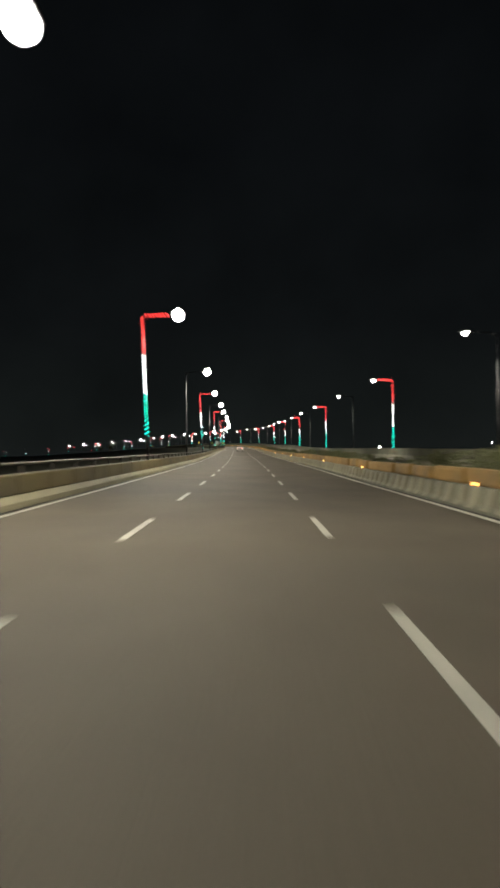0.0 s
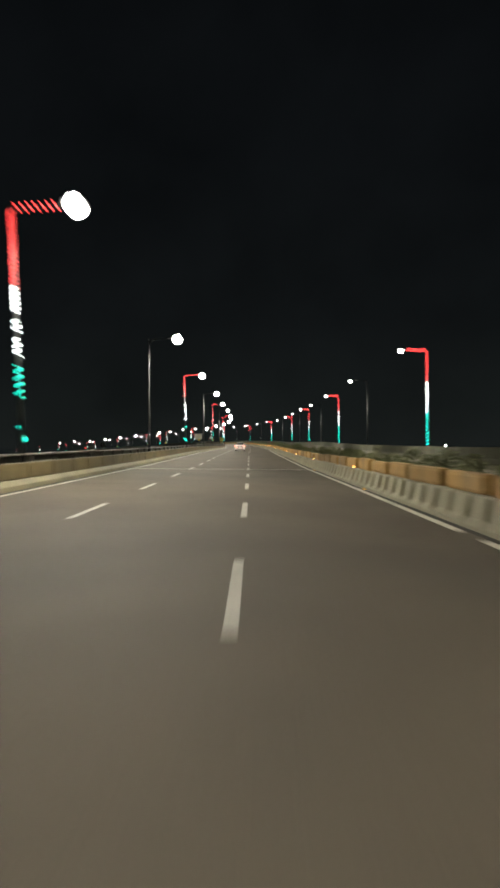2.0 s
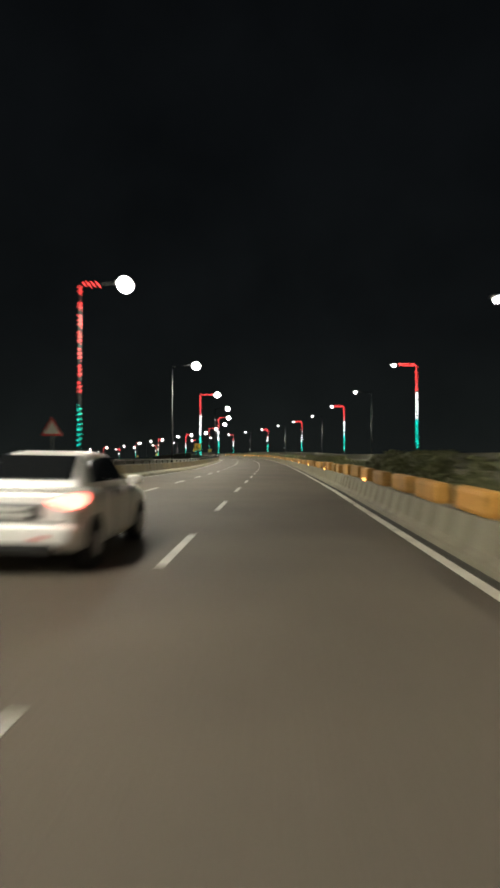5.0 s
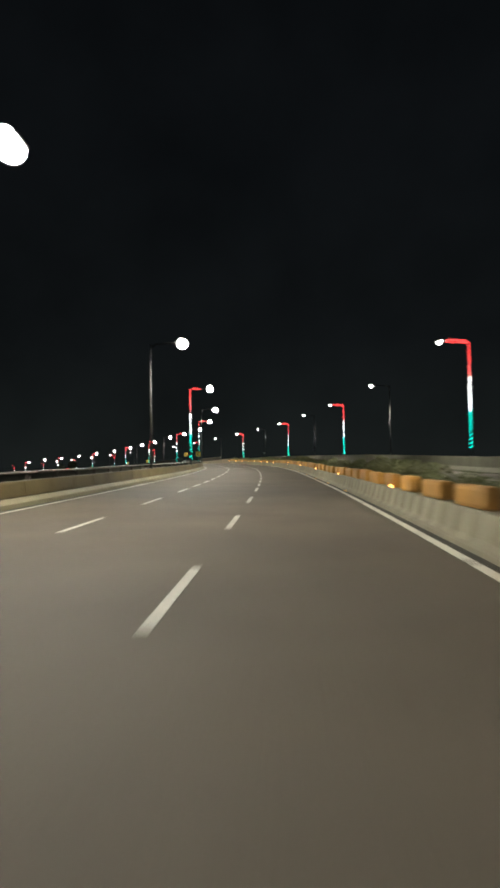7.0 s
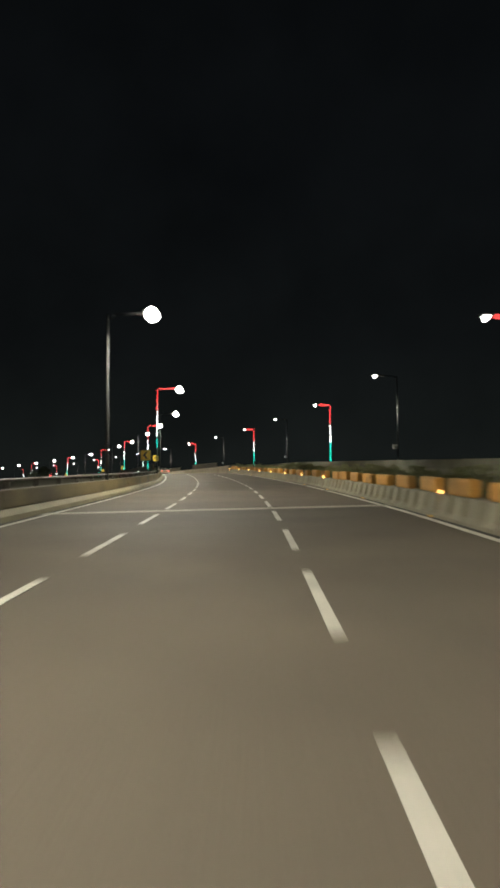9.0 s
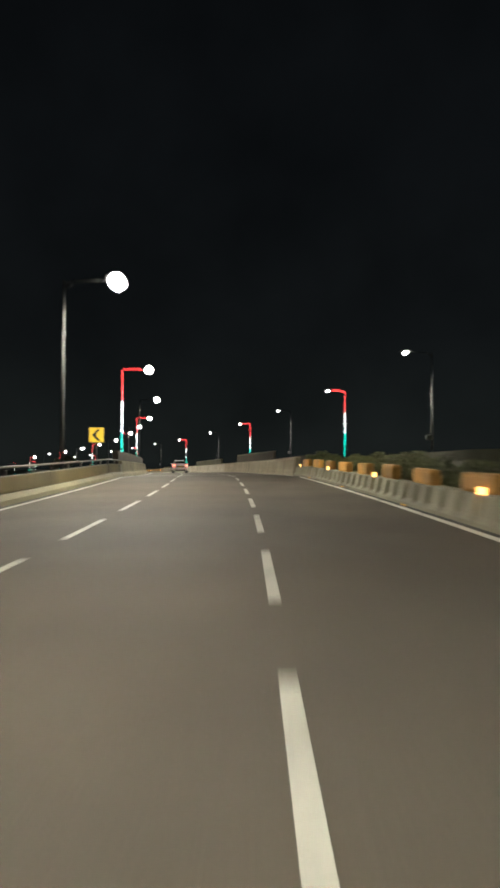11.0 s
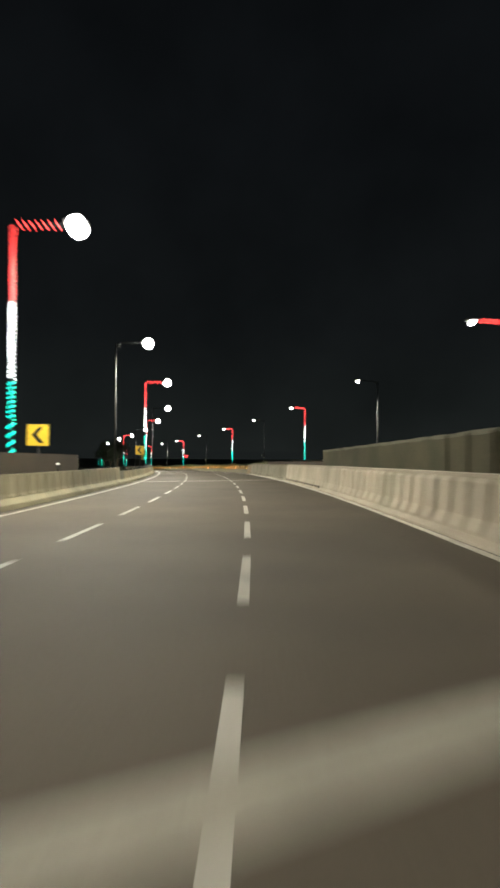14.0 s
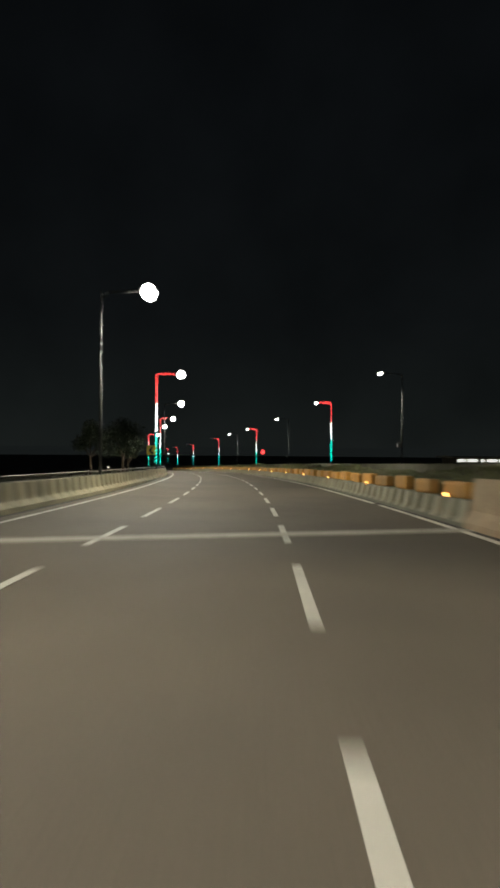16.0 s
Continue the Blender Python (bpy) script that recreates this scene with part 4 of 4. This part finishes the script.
def rrect(y, w, z0, z1, r=0.12, tw=None):
    """A rounded upright cross-section of half width w (tw at the top)."""
    tw = w if tw is None else tw
    pts = []
    for sx, zc, ww, a0 in ((1, z0, w, -90), (1, z1, tw, 0), (-1, z1, tw, 90), (-1, z0, w, 180)):
        cx, cz = sx * (ww - r), zc + (r if zc == z0 else -r)
        for k in range(4):
            a = math.radians(a0 + 30 * k)
            pts.append((cx + r * math.cos(a), y, cz + r * math.sin(a)))
    return pts


CAR_GLASS = mat("car_glass", (0.01, 0.011, 0.012), 0.04, fine=10, coarse=2, vary=0.05, bump=0.0)
RUBBER = mat("rubber", (0.018, 0.018, 0.018), 0.85, fine=30, coarse=3, vary=0.2, bump=0.1)
ALLOY = mat("alloy", (0.4, 0.4, 0.42), 0.35, 0.8, fine=20, coarse=3, vary=0.1, bump=0.0)
TRIM = mat("black_trim", (0.02, 0.02, 0.02), 0.5, fine=20, coarse=3, vary=0.1, bump=0.0)
TAIL = mat("tail_lens", (0.5, 0.03, 0.02), 0.2, bump=0.0, emit=(1.0, 0.16, 0.11), power=7.0)
PLATE_Y = mat("plate_yellow", (0.75, 0.5, 0.05), 0.4, fine=10, coarse=3, vary=0.05, bump=0.0)
PLATE_W = mat("plate_white", (0.75, 0.74, 0.7), 0.4, fine=10, coarse=3, vary=0.05, bump=0.0)


def tail_lamp(sx):
    """A lamp that wraps round a rear corner."""
    bm = bmesh.new()
    line = [(0.54, -0.030, 0.855, 0.905), (0.64, -0.020, 0.82, 0.94), (0.735, 0.016, 0.785, 0.975), (0.825, 0.10, 0.79, 0.98), (0.865, 0.30, 0.85, 0.965)]
    rows = []
    for x, y, z0, z1 in line:
        zm = (z0 + z1) / 2
        n = Vector((sx * max(0.0, x - 0.45) * 1.8, -1.0 + max(0.0, x - 0.6) * 3.2, 0)).normalized() * 0.018
        rows.append([bm.verts.new(v) for v in ((sx * x, y, z0), (sx * x + n.x, y + n.y, zm), (sx * x, y, z1),
                                               (sx * (x - 0.07), y + 0.07, z1), (sx * (x - 0.07), y + 0.07, z0))])
    for a, b in zip(rows, rows[1:]):
        for k in range(5):
            bm.faces.new((a[k], a[(k + 1) % 5], b[(k + 1) % 5], b[k]))
    bm.faces.new(rows[0])
    bm.faces.new(rows[-1][::-1])
    bmesh.ops.recalc_face_normals(bm, faces=bm.faces)
    return bm


def car(m, paint_rgb, label, plate_mat, carrier):
    paint = mat("car_paint", paint_rgb, 0.3, 0.1, fine=8, coarse=1.0, vary=0.05, bump=0.0)
    base = thing("car", label, "car", "cars on the carriageway")
    base.matrix_basis = m
    bm = loft(bmesh.new(), [rrect(-0.012, 0.56, 0.58, 0.93, 0.07), rrect(0.0, 0.70, 0.50, 0.965, 0.09), rrect(0.04, 0.765, 0.42, 0.99, 0.1),
                            rrect(0.12, 0.815, 0.32, 1.01, 0.11), rrect(0.28, 0.845, 0.24, 1.025, 0.13),
                            rrect(0.7, 0.86, 0.21, 1.03, 0.15), rrect(1.6, 0.865, 0.2, 0.985, 0.16), rrect(2.7, 0.865, 0.2, 0.96, 0.16),
                            rrect(3.4, 0.85, 0.22, 0.91, 0.18), rrect(3.8, 0.81, 0.25, 0.82, 0.18), rrect(4.02, 0.74, 0.29, 0.72, 0.15),
                            rrect(4.13, 0.6, 0.34, 0.64, 0.1)])
    part("body", bm, paint, base, smooth=True)
    bm = loft(bmesh.new(), [rrect(0.50, 0.70, 0.92, 1.035, 0.04, 0.69), rrect(0.70, 0.735, 0.92, 1.19, 0.07, 0.655), rrect(0.95, 0.755, 0.92, 1.365, 0.1, 0.61),
                            rrect(1.2, 0.765, 0.92, 1.455, 0.12, 0.585), rrect(1.6, 0.77, 0.92, 1.49, 0.12, 0.575), rrect(2.2, 0.77, 0.92, 1.46, 0.12, 0.575),
                            rrect(2.55, 0.765, 0.9, 1.29, 0.1, 0.62), rrect(2.85, 0.75, 0.88, 1.08, 0.07, 0.68), rrect(3.05, 0.74, 0.86, 0.96, 0.04, 0.7)])
    part("cabin", bm, paint, base, smooth=True)
    bm = loft(bmesh.new(), [rrect(-0.075, 0.60, 0.40, 0.58, 0.07), rrect(-0.06, 0.73, 0.36, 0.60, 0.08), rrect(0.0, 0.80, 0.33, 0.61, 0.08),
                            rrect(0.12, 0.845, 0.31, 0.61, 0.07), rrect(0.32, 0.862, 0.29, 0.56, 0.06)])
    part("bumper", bm, paint, base, smooth=True)
    bm = bmesh.new()
    box(bm, -0.60, -0.082, 0.27, 0.60, 0.1, 0.40, 0.025)
    part("lower_trim", bm, TRIM, base)
    bm = bmesh.new()
    box(bm, -0.66, -0.022, 0.628, 0.66, 0.02, 0.642)
    part("bumper_gap", bm, TRIM, base, "thin dark gap above the bumper")
    # flat dark panel: shade of the plate recess put in as colour
    bm = bmesh.new()
    box(bm, -0.42, -0.024, 0.66, 0.42, 0.0, 0.835, 0.012)
    part("plate_recess", bm, TRIM, base, "flat dark panel for the shaded recess round the plate")
    bm = bmesh.new()
    box(bm, -0.44, -0.046, 0.832, 0.44, 0.02, 0.862, 0.01)
    part("boot_handle", bm, ALLOY, base, "bright chrome bar above the plate")
    bm = bmesh.new()
    box(bm, -0.62, 0.03, 1.003, 0.62, 0.14, 1.035, 0.014)
    part("boot_lip", bm, paint, base)
    for x in (-0.42, 0.42):
        bm = bmesh.new()
        box(bm, x - 0.09, -0.088, 0.44, x + 0.09, -0.06, 0.475, 0.006)
        part("bumper_reflector", bm, SIGN_RED, base, "small red reflector")

    def pane(name, pts, off, proud=0.02):
        b = bmesh.new()
        n = (Vector(pts[1]) - Vector(pts[0])).cross(Vector(pts[2]) - Vector(pts[0])).normalized()
        if n.dot(Vector(off)) < 0:
            n = -n
        lo = [b.verts.new(Vector(p) - n * 0.05) for p in pts]
        hi = [b.verts.new(Vector(p) + n * proud) for p in pts]
        b.faces.new(lo)
        b.faces.new(hi)
        k = len(pts)
        for i in range(k):
            b.faces.new((lo[i], lo[(i + 1) % k], hi[(i + 1) % k], hi[i]))
        bmesh.ops.recalc_face_normals(b, faces=b.faces)
        part(name, b, CAR_GLASS, base, "dark window glass")

    pane("rear_window", [(-0.60, 0.60, 1.115), (0.60, 0.60, 1.115), (0.535, 1.02, 1.40), (-0.535, 1.02, 1.40)], (0, -1, 0.8), 0.03)
    pane("windscreen", [(-0.62, 2.90, 1.075), (0.62, 2.90, 1.075), (0.53, 2.35, 1.41), (-0.53, 2.35, 1.41)], (0, 1, 0.5), 0.03)
    for sx in (-1, 1):
        pane("side_window", [(sx * 0.735, 0.92, 1.07), (sx * 0.735, 1.62, 1.06), (sx * 0.63, 1.62, 1.40), (sx * 0.64, 1.16, 1.36)], (sx, 0, 0))
        pane("side_window", [(sx * 0.735, 1.70, 1.06), (sx * 0.735, 2.58, 1.04), (sx * 0.645, 2.25, 1.36), (sx * 0.63, 1.70, 1.40)], (sx, 0, 0))
        part("tail_light", tail_lamp(sx), TAIL, base, "glowing red tail light")
        for y0, y1 in ((1.64, 1.66), (2.66, 2.68), (0.86, 0.88)):
            b = bmesh.new()
            box(b, min(sx * 0.84, sx * 0.869), y0, 0.33, max(sx * 0.84, sx * 0.869), y1, 0.93)
            part("door_gap", b, TRIM, base)
        for y in (0.98, 1.78):
            b = bmesh.new()
            box(b, min(sx * 0.85, sx * 0.885), y, 0.83, max(sx * 0.85, sx * 0.885), y + 0.2, 0.86, 0.01)
            part("door_handle", b, paint, base)
        for y in (0.72, 3.28):
            b = bmesh.new()
            tube(b, (sx * 0.84, y, 0.33), (sx * 0.868, y, 0.33), 0.355, 0.355, 24)
            part("wheel_arch", b, TRIM, base, "dark wheel arch")
        b = bmesh.new()
        box(b, min(sx * 0.86, sx * 1.02), 2.45, 0.98, max(sx * 0.86, sx * 1.02), 2.6, 1.12, 0.03)
        part("mirror", b, paint, base)
        for y in (0.72, 3.28):
            b = bmesh.new()
            tube(b, (sx * 0.66, y, 0.305), (sx * 0.875, y, 0.305), 0.305, 0.305, 24)
            wheel = part("wheel", b, RUBBER, base)
            b = bmesh.new()
            tube(b, (sx * 0.8, y, 0.305), (sx * 0.888, y, 0.305), 0.19, 0.17, 16)
            part("rim", b, ALLOY, wheel)
    b = bmesh.new()
    box(b, -0.26, -0.042, 0.685, 0.26, -0.01, 0.815, 0.006)
    plate = part("licence_plate", b, plate_mat, base, "small licence plate")
    b = bmesh.new()
    for i in range(8):
        x = -0.2 + i * 0.052 + (0.02 if i > 3 else 0)
        box(b, x, -0.046, 0.72, x + 0.03, -0.042, 0.78)
    tagged(part("plate_bars", b, SIGN_BLACK, plate), "row of plain dark bars", kind="stuff")
    if carrier:
        for y in (1.15, 1.85):
            b = bmesh.new()
            tube(b, (-0.6, y, 1.55), (0.6, y, 1.55), 0.018, 0.018, 8)
            for sx in (-0.5, 0.5):
                box(b, sx - 0.02, y - 0.03, 1.44, sx + 0.02, y + 0.03, 1.55)
            part("roof_bar", b, TRIM, base)
    return base


car(frame_at(413.5, -3.36, 0.0, level=False), (0.80, 0.70, 0.62), "pale silver saloon car with lit tail lights and roof bars", PLATE_Y, True)
car(frame_at(163.0, -1.7, 0.0, level=False), (0.85, 0.82, 0.79), "white saloon car with lit tail lights", PLATE_W, False)
